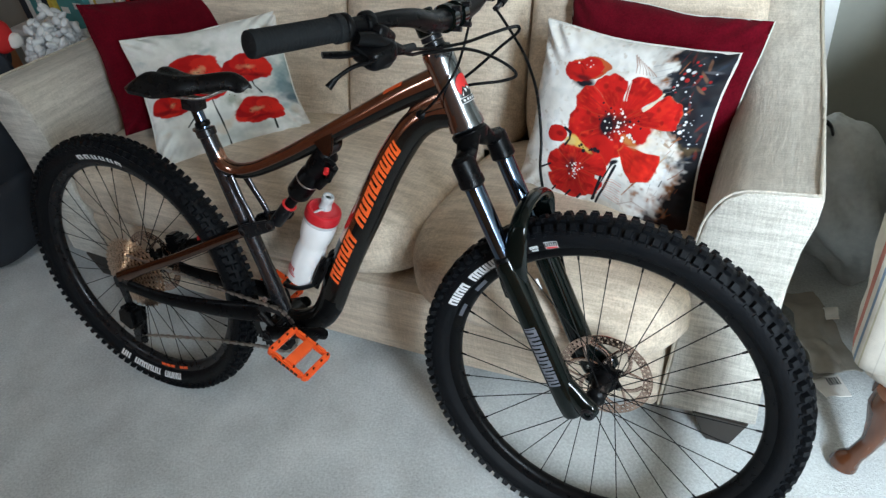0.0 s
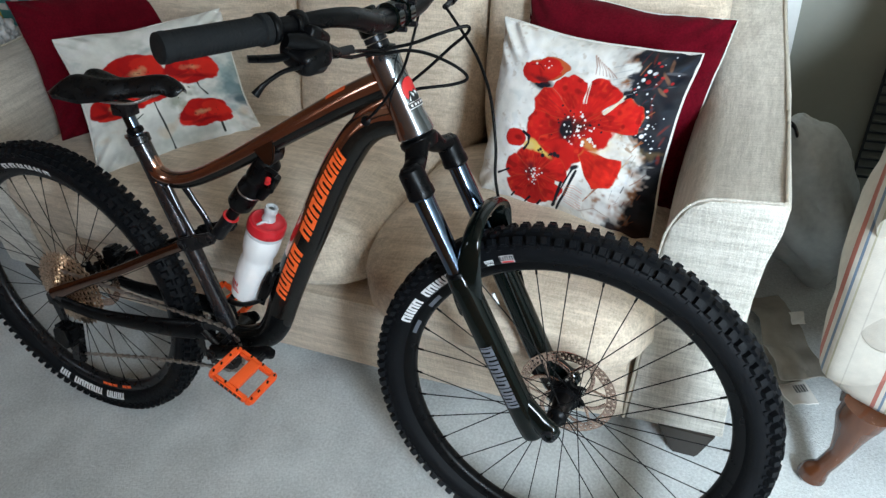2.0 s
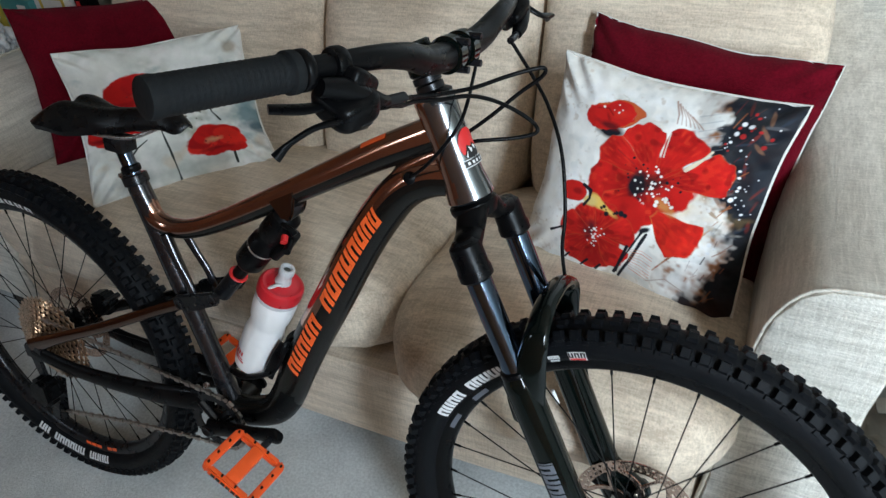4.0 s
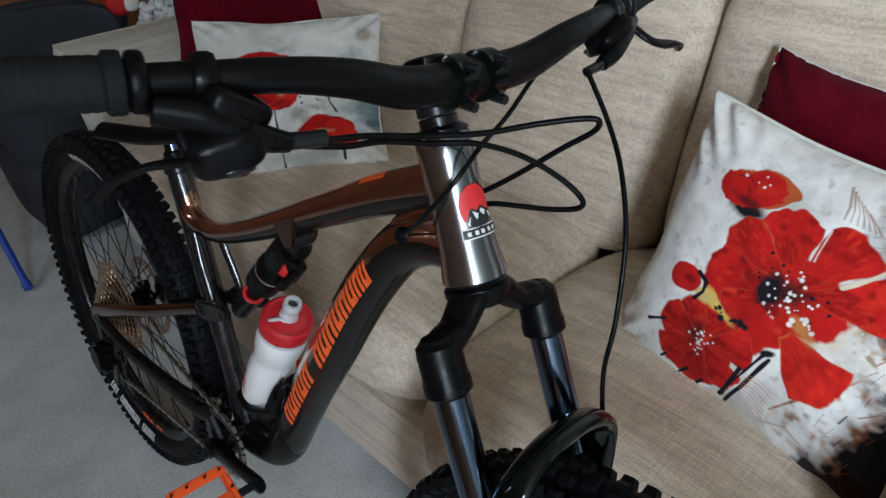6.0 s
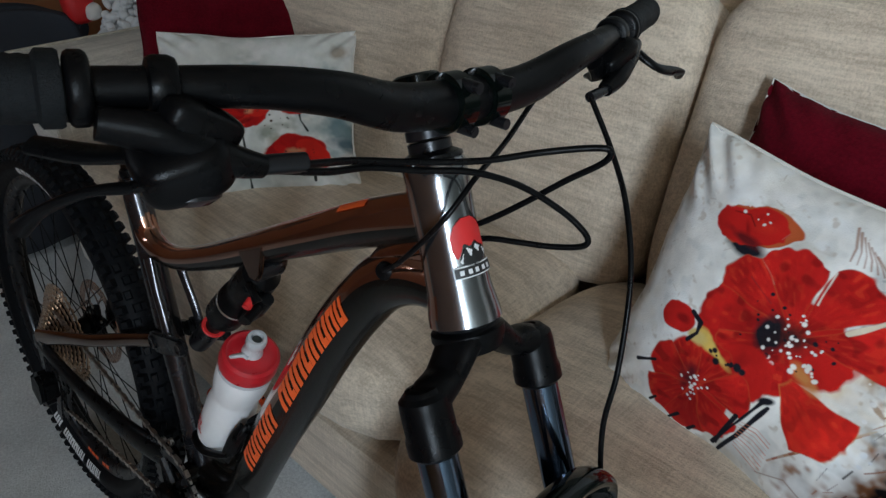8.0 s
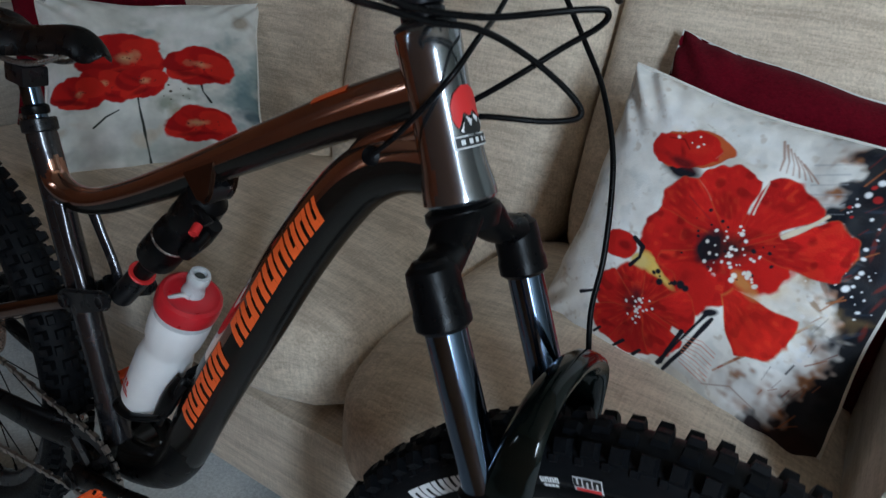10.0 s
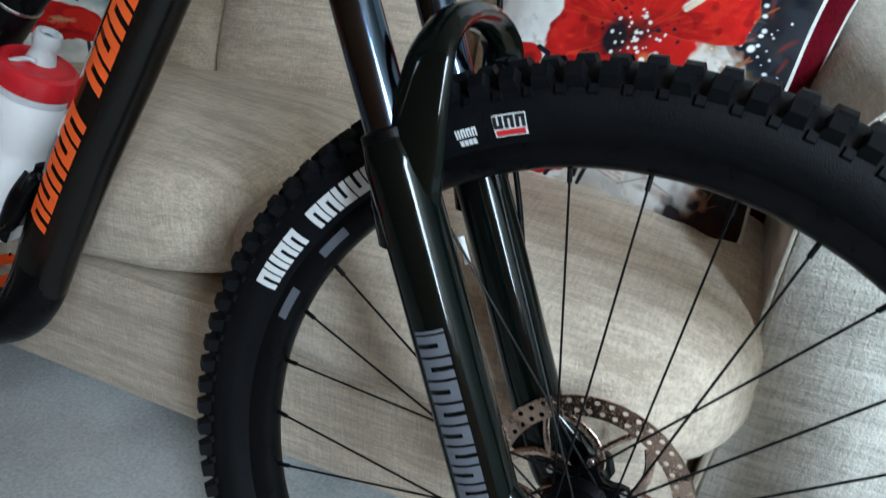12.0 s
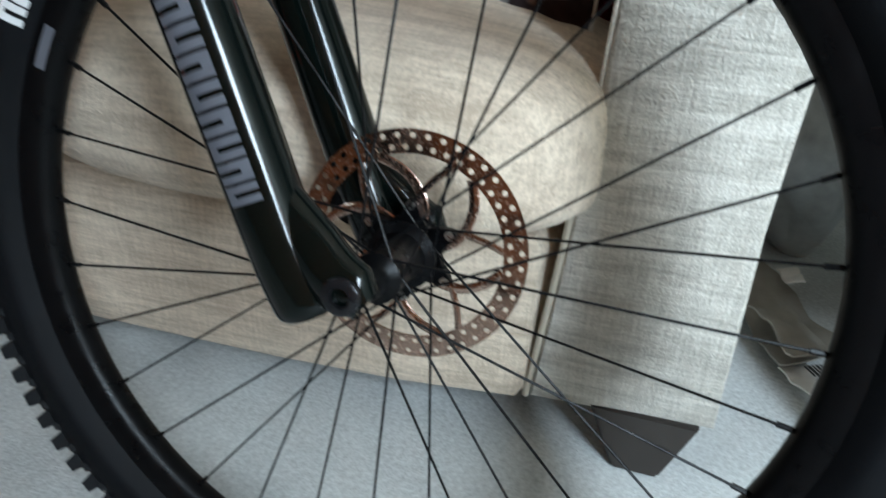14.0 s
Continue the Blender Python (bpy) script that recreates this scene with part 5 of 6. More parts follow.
NEAR_BLADE = [(0.944, -0.232, 1.046), (0.938, -0.254, 1.041), (0.924, -0.276, 1.038), (0.909, -0.294, 1.027), (0.899, -0.304, 1.015)]
for sgn in (-1, 1):
    g0, g1 = bar_point(0.276 * sgn), bar_point(0.4035 * sgn)
    d = (g1 - g0).normalized()
    L = (g1 - g0).length
    prof = [(0.0185, 0), (0.0195, 0.002), (0.0195, 0.010), (0.0165, 0.012)]
    for k in range(20):
        h = 0.014 + (L - 0.024) * k / 19
        prof += [(0.0164, h), (0.0169, h + 0.0018), (0.0169, h + 0.0036)]
    prof += [(0.0176, L - 0.004), (0.0168, L + 0.004), (0.010, L + 0.0065), (0.001, L + 0.0068)]
    gr = part("grip", lathe(prof, axis_pose(g0, d), 24), "grip", bike, "ribbed dark rubber grip")
    part("lock_ring", lathe([(0.0150, 0), (0.0178, 0.001), (0.0192, 0.003), (0.0192, 0.009), (0.0178, 0.011), (0.0150, 0.012)], axis_pose(g0 - d * 0.013, d), 24), "matte", gr)
    # brake lever: clamp, reservoir body, blade
    c = bar_point(0.232 * sgn)
    lv = part("brake_lever", lathe([(0.0125, -0.008), (0.0155, -0.007), (0.0168, -0.004), (0.0168, 0.004), (0.0155, 0.007), (0.0125, 0.008)], axis_pose(c, d), 24), "matte", bike, "black hydraulic brake lever")
    part("lever_body", tube([c + Vector((0.006, 0.038 * sgn, -0.012)), c + Vector((0.016, 0.010 * sgn, -0.020)), c + Vector((0.024, -0.020 * sgn, -0.036)), c + Vector((0.027, -0.042 * sgn, -0.044))],
                            [(0.009, 0.008), (0.0125, 0.011), (0.0115, 0.010), (0.0075, 0.0070)], 16), "matte", lv)
    part("reservoir", pad((0.024, 0.048, 0.020), Matrix.Translation(c + Vector((0.017, -0.012 * sgn, -0.016))) @ pose(0, 0, 0, 28 * sgn, 10, 0), 3.6, wrinkle=0.0), "matte", lv)
    part("hose_nut", rod(c + Vector((0.027, -0.042 * sgn, -0.044)), c + Vector((0.027, -0.068 * sgn, -0.048)), 0.0052, 10), "alloy", lv)
    reach = 0.157
    part("blade", tube(NEAR_BLADE if sgn < 0 else [c + Vector((0.012, 0.032 * sgn, -0.016)), c + Vector((0.034, 0.046 * sgn, -0.030)), c + Vector((0.036, 0.45 * (reach + 0.05) * sgn, -0.038)), c + Vector((0.022, 0.85 * reach * sgn, -0.046)), c + Vector((0.010, reach * sgn, -0.053))],
                       [(0.0045, 0.0055), (0.0035, 0.0055), (0.0030, 0.005), (0.0030, 0.005), (0.0055, 0.0060)], 12), "matte", lv)
    part("clamp_bolt", rod(c + Vector((0.016, -0.008 * sgn, -0.012)), c + Vector((0.016, 0.010 * sgn, -0.012)), 0.0045, 10), "steel", lv)
# shifter under the near side of the bar
s = bar_point(-0.222)
sh = part("shifter", pad((0.058, 0.054, 0.036), Matrix.Translation(s + Vector((0.002, -0.006, -0.036))) @ pose(0, 0, 0, 15, 20, -15), 3.6, wrinkle=0.001), "matte", bike, "black trigger shifter")
part("shifter_cap", lathe([(0.0155, -0.012), (0.0170, -0.008), (0.0165, 0.0), (0.010, 0.004), (0.001, 0.0045)], axis_pose(s + Vector((0.012, -0.006, -0.058)), (0.25, -0.1, -1)), 20), "alloy", sh)
part("paddle", tube([s + Vector((-0.004, -0.014, -0.036)), s + Vector((-0.022, -0.042, -0.036)), s + Vector((-0.044, -0.064, -0.033))], [(0.004, 0.009), (0.0045, 0.011), (0.004, 0.009)], 12), "matte", sh)
part("barrel_adjuster", rod(s + Vector((0.022, 0.022, -0.042)), s + Vector((0.030, 0.058, -0.044)), 0.006, 12), "alloy", sh)
# dropper remote under the far side
s = bar_point(0.195)
rm = part("dropper_remote", tube([s + Vector((0.004, -0.012, -0.018)), s + Vector((0.0, 0.008, -0.034)), s + Vector((-0.020, 0.030, -0.040))], [(0.006, 0.009), (0.004, 0.010), (0.004, 0.009)], 12), "matte", bike, "small black thumb lever")

# hoses and cables
HOSES = dict(
    front_brake_hose=([(0.951, 0.166, 1.038), (0.985, 0.163, 0.995), (1.018, 0.146, 0.957), (1.048, 0.123, 0.902), (1.066, 0.100, 0.826), (1.070, 0.088, 0.770), (1.083, 0.083, 0.712), (1.096, 0.083, 0.670), (1.118, 0.085, 0.60), (1.142, 0.085, 0.50), (1.158, 0.080, 0.452)], 0.0027),
    rear_brake_hose=([(0.950, -0.165, 1.038), (0.936, -0.11, 1.026), (0.942, -0.06, 1.017), (0.968, -0.01, 1.016), (0.994, 0.028, 1.023), (1.020, 0.050, 1.030), (1.034, 0.060, 1.031), (1.031, 0.062, 1.020), (1.005, 0.055, 0.998), (0.975, 0.040, 0.970), (0.946, 0.030, 0.946), (0.915, 0.020, 0.925)], 0.0027),
    shift_cable=([(0.945, -0.185, 1.038), (0.935, -0.13, 1.022), (0.932, -0.09, 1.016), (0.944, -0.05, 1.009), (0.965, -0.015, 1.007), (0.984, 0.024, 0.993), (1.009, 0.053, 0.972), (1.026, 0.0665, 0.954), (1.025, 0.066, 0.944), (1.003, 0.055, 0.938), (0.975, 0.040, 0.936), (0.952, 0.030, 0.933), (0.92, 0.020, 0.920)], 0.0027),
    dropper_cable=([(0.928, 0.17, 1.066), (0.926, 0.12, 1.044), (0.941, 0.055, 1.012), (0.958, 0.0, 0.999), (0.959, -0.032, 0.974), (0.937, -0.038, 0.941), (0.912, -0.034, 0.913), (0.887, -0.026, 0.892)], 0.0024),
)
for nm, (pts, r) in HOSES.items():
    part(nm, tube(pts, r, 10, 8, side=(0.05, 0.9, 0.2)), "matte", bike)
part("cable_port", lathe([(0.009, 0), (0.008, 0.004), (0.004, 0.006)], axis_pose((0.885, -0.0225, 0.890), (0.35, -1, 0.15)), 16), "matte", bike)

# drivetrain


def sprocket(c, r, y, teeth, thick, inner, bm=None):
    bm = bm or bmesh.new()
    n = teeth * 4
    rings = []
    for rr, yy in ((inner, -thick / 2), (None, -thick / 2), (None, thick / 2), (inner, thick / 2)):
        ring = []
        for k in range(n):
            a = 2 * math.pi * k / n
            q = rr if rr else r + (0.0028 if k % 4 < 2 else -0.0028)
            ring.append(bm.verts.new((c.x + q * math.cos(a), y + yy, c.z + q * math.sin(a))))
        rings.append(ring)
    for a, b in zip(rings, rings[1:] + rings[:1]):
        for k in range(n):
            bm.faces.new((a[k], a[(k + 1) % n], b[(k + 1) % n], b[k]))
    return bm


part("chainring", sprocket(BB, 0.064, -0.047, 32, 0.003, 0.046), "alloy", bike)
spider = bmesh.new()
for k in range(4):
    a = radians(45 + 90 * k)
    rod(BB + Vector((0, -0.049, 0)), BB + Vector((0.05 * math.cos(a), -0.048, 0.05 * math.sin(a))), 0.008, 8, spider)
part("chainring_spider", spider, "alloy", bike)
cas = part("cassette", lathe([(0.014, -0.060), (0.018, -0.056), (0.024, -0.050), (0.062, -0.024), (0.070, -0.018), (0.022, -0.016)], wheel_at(AXLE_R), 32), "matte", bike, "stack of nickel steel sprockets")
for k in range(11):
    r = 0.026 + 0.0066 * k + 0.0022 * max(0, k - 6)
    part("sprocket", sprocket(AXLE_R, r, -0.062 + 0.0042 * k, 11 + 3 * k, 0.0015, max(0.018, r - 0.0095)), "cassette", cas)
CRANK = Vector((0.172 * math.cos(radians(18)), 0, 0.172 * math.sin(radians(18))))
for sgn in (-1, 1):
    o = BB + Vector((0, 0.066 * sgn, 0))
    e = BB + Vector((0, 0.079 * sgn, 0)) + CRANK * (1 if sgn < 0 else -1)
    ca = part("crank_arm", tube([o, o.lerp(e, 0.25), o.lerp(e, 0.7), e, e + (e - o).normalized() * 0.012], [(0.019, 0.011), (0.016, 0.010), (0.013, 0.0085), (0.0165, 0.0085), (0.008, 0.007)], 18), "matte", bike, "black crank arm")
    part("crank_bolt", lathe([(0.014, 0), (0.014, 0.004), (0.010, 0.006), (0.005, 0.003)], axis_pose(o + Vector((0, 0.010 * sgn, 0)), (0, sgn, 0)), 18), "alloy", ca)


def pedal(c, turn, out):
    """A flat platform pedal: a chamfered frame with two windows, a spindle body and grip pins."""
    m = Matrix.Translation(c) @ pose(0, 0, 0, 0, turn, 0)
    flat = m @ pose(0, 0, 0, 90)
    p = part("pedal", prism([(-0.053, -0.040), (-0.046, -0.047), (-0.039, -0.047), (-0.039, 0.047), (-0.046, 0.047), (-0.053, 0.040)], 0.014, flat, 0.0025), "orange", bike, "orange nylon platform pedal")
    part("cage", prism([(0.039, -0.047), (0.046, -0.047), (0.053, -0.040), (0.053, 0.040), (0.046, 0.047), (0.039, 0.047)], 0.014, flat, 0.0025), "orange", p)
    for sy in (-1, 1):
        part("cage", prism([(-0.039, 0.047 * sy), (-0.039, 0.0355 * sy), (0.039, 0.0355 * sy), (0.039, 0.047 * sy)], 0.0135, flat, 0.0025), "orange", p)
    part("spindle_body", box((0.024, 0.074, 0.018), m, 0.006), "orange", p)
    part("spindle", rod(m @ Vector((0, -0.046 * out, 0)), m @ Vector((0, -0.085 * out, 0)), 0.0065, 14), "alloy", p)
    pin = mesh_of(rod(Vector((0, 0, -0.011)), Vector((0, 0, 0.0115)), 0.0021, 6), "pin")
    pin.materials.append(M["matte"])
    for x, y in [(x, y) for x in (-0.046, 0.046) for y in (-0.037, -0.014, 0.014, 0.037)] + [(x, y) for x in (-0.014, 0.014) for y in (-0.0412, 0.0412)]:
        q = new("pin", pin)
        q.parent, q.matrix_basis = p, m @ pose(x, y, 0)
    for k in range(6):
        part("pedal_marking", box((0.008, 0.0004, 0.007), m @ pose(-0.026 + 0.0105 * k, 0.0472 * out, 0.0)), "black_ink", p)
    return p


pedal(BB + Vector((-0.006, -0.155, -0.0035)) + CRANK, 29.6, -1)
pedal(BB + Vector((0, 0.168, 0.0)) - CRANK, 29, 1)


def chain_run(pts, y0, y1, bm):
    line = spline(pts, 8)
    total = sum((b - a).length for a, b in zip(line, line[1:]))
    n = int(total / 0.0127)
    acc, k = 0.0, 0
    for a, b in zip(line, line[1:]):
        seg = (b - a).length
        while k * 0.0127 <= acc + seg and k < n:
            p = a.lerp(b, (k * 0.0127 - acc) / seg)
            d = (b - a).normalized()
            ang = -math.degrees(math.atan2(d.z, d.x))
            box((0.0118 if k % 2 else 0.0090, 0.0062 if k % 2 else 0.0040, 0.0078 if k % 2 else 0.0052), Matrix.Translation(p) @ pose(0, 0, 0, 0, ang), 0.0, bm=bm)
            k += 1
        acc += seg


ch = bmesh.new()
ringp = lambda a: (BB.x + 0.064 * math.cos(radians(a)), -0.047, BB.z + 0.064 * math.sin(radians(a)))
chain_run([(0.02, -0.040, 0.432), (0.20, -0.043, 0.418), (0.40, -0.046, 0.402), ringp(95), ringp(60), ringp(20), ringp(-20), ringp(-60), ringp(-95), (0.40, -0.046, 0.263), (0.20, -0.043, 0.225), (0.0, -0.040, 0.178), (-0.040, -0.040, 0.168)], 0, 0, ch)
part("chain", ch, "chain", bike, "steel roller chain")
der = part("rear_derailleur", prism([(-0.028, -0.030), (0.020, -0.044), (0.036, -0.016), (0.024, 0.030), (-0.006, 0.036), (-0.030, 0.012)], 0.034, pose(0.012, -0.078, 0.275, 0, 14), 0.008), "matte", bike, "black rear derailleur")
part("cage_plate", prism([(-0.014, 0.012), (0.014, 0.014), (-0.014, -0.098), (-0.040, -0.098)], 0.003, pose(0.0, -0.051, 0.255), 0.001), "alloy", der)
part("cage_plate", prism([(-0.014, 0.012), (0.014, 0.014), (-0.014, -0.098), (-0.040, -0.098)], 0.003, pose(0.0, -0.030, 0.255), 0.001), "alloy", der)
part("jockey_wheel", sprocket(Vector((0.0, 0, 0.252)), 0.021, -0.0405, 12, 0.003, 0.006), "matte", der)
part("jockey_wheel", sprocket(Vector((-0.026, 0, 0.170)), 0.024, -0.0405, 14, 0.003, 0.006), "matte", der)
part("hanger", prism([(-0.012, 0.02), (0.014, 0.02), (0.022, -0.05), (0.0, -0.056)], 0.008, pose(0.0, -0.068, 0.338), 0.002), "alloy", der)
part("stay_marking", prism([(0, 0), (0.05, 0.024), (0.05, 0.036), (0, 0.012)], 0.001, pose(0.19, 0.040, 0.470), 0), "red_ink", bike)

for x, z in ((0.452, 0.405), (0.462, 0.378), (0.428, 0.392)):
    part("pivot_bolt", lathe([(0.0065, -0.002), (0.0065, 0.003), (0.004, 0.004), (0.001, 0.002)], axis_pose((x, -0.038, z), (0, -1, 0)), 14), "steel", bike, "bright steel bolt")

# bottle cage and bottle on the down tube
BD = Vector((0.43, 0, 0.903)).normalized()
b0 = Vector((0.543, -0.003, 0.466))
cage = part("bottle_cage", tube([b0 + Vector((0.02, 0.034, 0.0)), b0 + Vector((-0.03, 0.02, -0.012)), b0 + Vector((-0.036, 0, -0.014)), b0 + Vector((-0.03, -0.024, -0.012)), b0 + Vector((0.016, -0.036, -0.004)), b0 + BD * 0.03 + Vector((0.048, -0.026, -0.014)), b0 + BD * 0.06 + Vector((0.052, -0.022, -0.018)),
                                b0 + BD * 0.10 + Vector((0.050, -0.018, -0.018)), b0 + BD * 0.108 + Vector((0.046, -0.006, -0.022))], (0.0045, 0.007), 12, 6), "matte", bike, "black side-entry bottle cage")
part("cage_spine", tube([b0 + Vector((0.020, 0, -0.006)), b0 + BD * 0.06 + Vector((0.042, 0, -0.018)), b0 + BD * 0.12 + Vector((0.044, 0, -0.020))], (0.004, 0.015), 12), "matte", cage)
part("cage_wing", tube([b0 + BD * 0.02 + Vector((0.046, -0.027, -0.014)), b0 + BD * 0.07 + Vector((0.048, -0.027, -0.014)), b0 + BD * 0.105 + Vector((0.048, -0.018, -0.018))], (0.010, 0.003), 12), "matte", cage)
BW = pose(0, 0, 0, -LEAN) @ pose(0, -0.0245, 0)
bottle = thing("water_bottle", "white squeeze bottle with a red lid in the bike's cage", "bottle", BW)
bmx = axis_pose(b0, BD)


def grown(prof):
    return [(1.05 * r, 1.06 * h) for r, h in prof]


part("body", lathe(grown([(0.026, 0.0), (0.0325, 0.004), (0.0335, 0.014), (0.0335, 0.080), (0.0315, 0.094), (0.0295, 0.104), (0.0295, 0.112), (0.0330, 0.124), (0.0345, 0.140), (0.0350, 0.156), (0.0335, 0.166), (0.0310, 0.168)]), bmx, 40), "bottle", bottle)
part("collar", lathe(grown([(0.0325, 0.1665), (0.0352, 0.168), (0.0352, 0.1735), (0.0325, 0.175)]), bmx, 40), "spout", bottle, "translucent grey neck ring")
part("lid", lathe(grown([(0.0335, 0.174), (0.0362, 0.176), (0.0366, 0.180), (0.0366, 0.190), (0.0350, 0.1955), (0.0310, 0.198), (0.0270, 0.1965), (0.0200, 0.1985), (0.0130, 0.2005)]), bmx, 40), "lid", bottle, "red screw lid")
part("spout", lathe(grown([(0.0135, 0.199), (0.0125, 0.204), (0.0110, 0.210), (0.0112, 0.216), (0.0125, 0.219), (0.0125, 0.226), (0.0112, 0.230), (0.0075, 0.230), (0.0065, 0.220)]), bmx, 28), "spout", bottle, "clear grey drinking spout")
part("spout_hole", lathe([(0.0001, 0.0), (0.0060, 0.0)], axis_pose(b0 + BD * 0.2395, BD), 20), "vent", bottle)
part("spout_clip", tube([b0 + BD * 0.205 + Vector((-0.008, -0.026, 0.004)), b0 + BD * 0.214 + Vector((0, -0.014, 0)), b0 + BD * 0.212 + Vector((0.008, -0.010, 0))], (0.003, 0.005), 8), "spout", bottle)
BS = Sweep([b0 + BD * 0.02, b0 + BD * 0.05, b0 + BD * 0.082], 0.0357, 6)
bm = bmesh.new()
BS.patch(bm, 0.10, 0.155, 178, 112, 0.08, 0.0008)
BS.patch(bm, 0.20, 0.245, 172, 120, 0.08, 0.0008)
for k in range(4):
    BS.patch(bm, 0.30, 0.46, 168 - 10 * k, 162 - 10 * k, 0, 0.0008)
part("bottle_marking", bm, "red_ink", bottle, "red bars printed on the side")


# ---- things round the sofa ----
def striped(name):
    """Pale cotton with fine stripes down the cloth."""
    m = mat(name, (0.52, 0.475, 0.41), 0.9, vary=0.12, bump=0.4, bump_scale=400)
    n, l = m.node_tree.nodes, m.node_tree.links
    tc, sep, ramp = n.new("ShaderNodeTexCoord"), n.new("ShaderNodeSeparateXYZ"), n.new("ShaderNodeValToRGB")
    l.new(tc.outputs["Object"], sep.inputs[0])
    frac = n.new("ShaderNodeMath")
    frac.operation = "WRAP"
    frac.inputs[1].default_value, frac.inputs[2].default_value = 0.11, 0.0
    add = n.new("ShaderNodeMath")
    add.inputs[1].default_value = -0.035
    l.new(sep.outputs[0], add.inputs[0]), l.new(add.outputs[0], frac.inputs[0])
    big = n.new("ShaderNodeMath")
    big.operation = "DIVIDE"
    big.inputs[1].default_value = 0.11
    l.new(frac.outputs[0], big.inputs[0]), l.new(big.outputs[0], ramp.inputs[0])
    ramp.color_ramp.interpolation = "CONSTANT"
    stops = [(0.0, (0.52, 0.475, 0.41)), (0.30, (0.38, 0.13, 0.10)), (0.36, (0.52, 0.475, 0.41)), (0.42, (0.14, 0.19, 0.26)), (0.46, (0.52, 0.475, 0.41)), (0.52, (0.36, 0.33, 0.24)), (0.55, (0.52, 0.475, 0.41)), (0.78, (0.42, 0.38, 0.33)), (0.80, (0.52, 0.475, 0.41))]
    for k, (p, colour) in enumerate(stops):
        e = ramp.color_ramp.elements[k] if k < 2 else ramp.color_ramp.elements.new(p)
        e.position, e.color = p, (*colour, 1)
    sc = [k for k in n if k.type == "VECT_MATH"][0]
    l.new(ramp.outputs[0], sc.inputs[0])
    return m


M["stripe"] = striped("striped_cotton")
chair = thing("armchair", "armchair in pale striped cloth on a curved varnished leg", "armchair", pose(1.690, 0.325, GROUND, 0, 0, -13) @ pose(-1.735, -0.375, 0))
leg_line = [(x + 0.042, y, z) for x, y, z in ((1.726, 0.366, 0.0005), (1.727, 0.366, 0.010), (1.731, 0.367, 0.026), (1.742, 0.370, 0.050), (1.758, 0.382, 0.095), (1.764, 0.392, 0.145), (1.768, 0.400, 0.190), (1.776, 0.405, 0.225))]
part("leg", tube(leg_line, [(0.020, 0.019), (0.030, 0.028), (0.028, 0.025), (0.0185, 0.017), (0.019, 0.018), (0.029, 0.026), (0.043, 0.036), (0.046, 0.038)], 20), "wood", chair, "curved varnished wooden leg")
part("rail", box((0.64, 0.58, 0.075), pose(2.085, 0.72, 0.225), 0.014), "wood", chair)
part("skirt", pad((0.735, 0.67, 0.21), pose(2.075, 0.735, 0.305), 7, wrinkle=0.010, seed=3.0), "stripe", chair)
part("seat_cushion", pad((0.52, 0.64, 0.16), pose(2.10, 0.70, 0.49), 5, puff=0.03, wrinkle=0.010, seed=9.0), "stripe", chair)
part("arm_panel", pad((0.20, 0.66, 0.49), pose(1.785, 0.725, 0.455), 5, wrinkle=0.014, seed=6.0), "stripe", chair)
part("arm_roll", tube([(1.785, 0.41, 0.645), (1.785, 0.47, 0.665), (1.785, 0.70, 0.69), (1.79, 1.02, 0.72)], [(0.070, 0.060), (0.085, 0.078), (0.085, 0.08), (0.08, 0.08)], 22, side=(1, 0, 0)), "stripe", chair)
part("arm_button", lathe([(0.001, 0.016), (0.034, 0.012), (0.046, 0.0), (0.046, -0.03)], axis_pose((1.792, 0.398, 0.44), (-0.25, -1, 0.1)), 24), "stripe", chair, "round gathered boss of striped cloth")
part("backrest", pad((0.72, 0.20, 0.66), pose(2.09, 1.06, 0.76, -8), 5, wrinkle=0.012, seed=1.0), "stripe", chair)

bag = bmesh.new()
bmesh.ops.create_icosphere(bag, subdivisions=5, radius=1)
for v in bag.verts:
    p = v.co.copy()
    q = Vector((p.x * 0.150, p.y * 0.13, p.z * 0.258))
    f = 1 - 0.45 * max(0, p.z - 0.3) ** 2 - 0.42 * max(0, -p.z) ** 1.5
    q.x *= f
    q.y *= f
    crease = abs(noise.noise(p * 2.6 + Vector((2, 0, 0)))) + 0.5 * abs(noise.noise(p * 6))
    q += p * (0.035 * noise.noise(p * 1.5) + 0.016 * crease - 0.008)
    q.z = max(q.z, -0.246 + GROUND)
    v.co = q + Vector((1.655, 0.985, 0.246)) + Vector((-0.062, 0, 0)) * p.z
sack = thing("sack", "grey crumpled sack slumped on the carpet beside the sofa", "bag")
part("sack_body", bag, "bag", sack)
part("sack_handle", tube([(1.545, 0.93, 0.475), (1.548, 0.918, 0.500), (1.558, 0.914, 0.520), (1.572, 0.918, 0.510), (1.582, 0.93, 0.485)], (0.004, 0.012), 10), "matte", sack, "dark carrying handle")


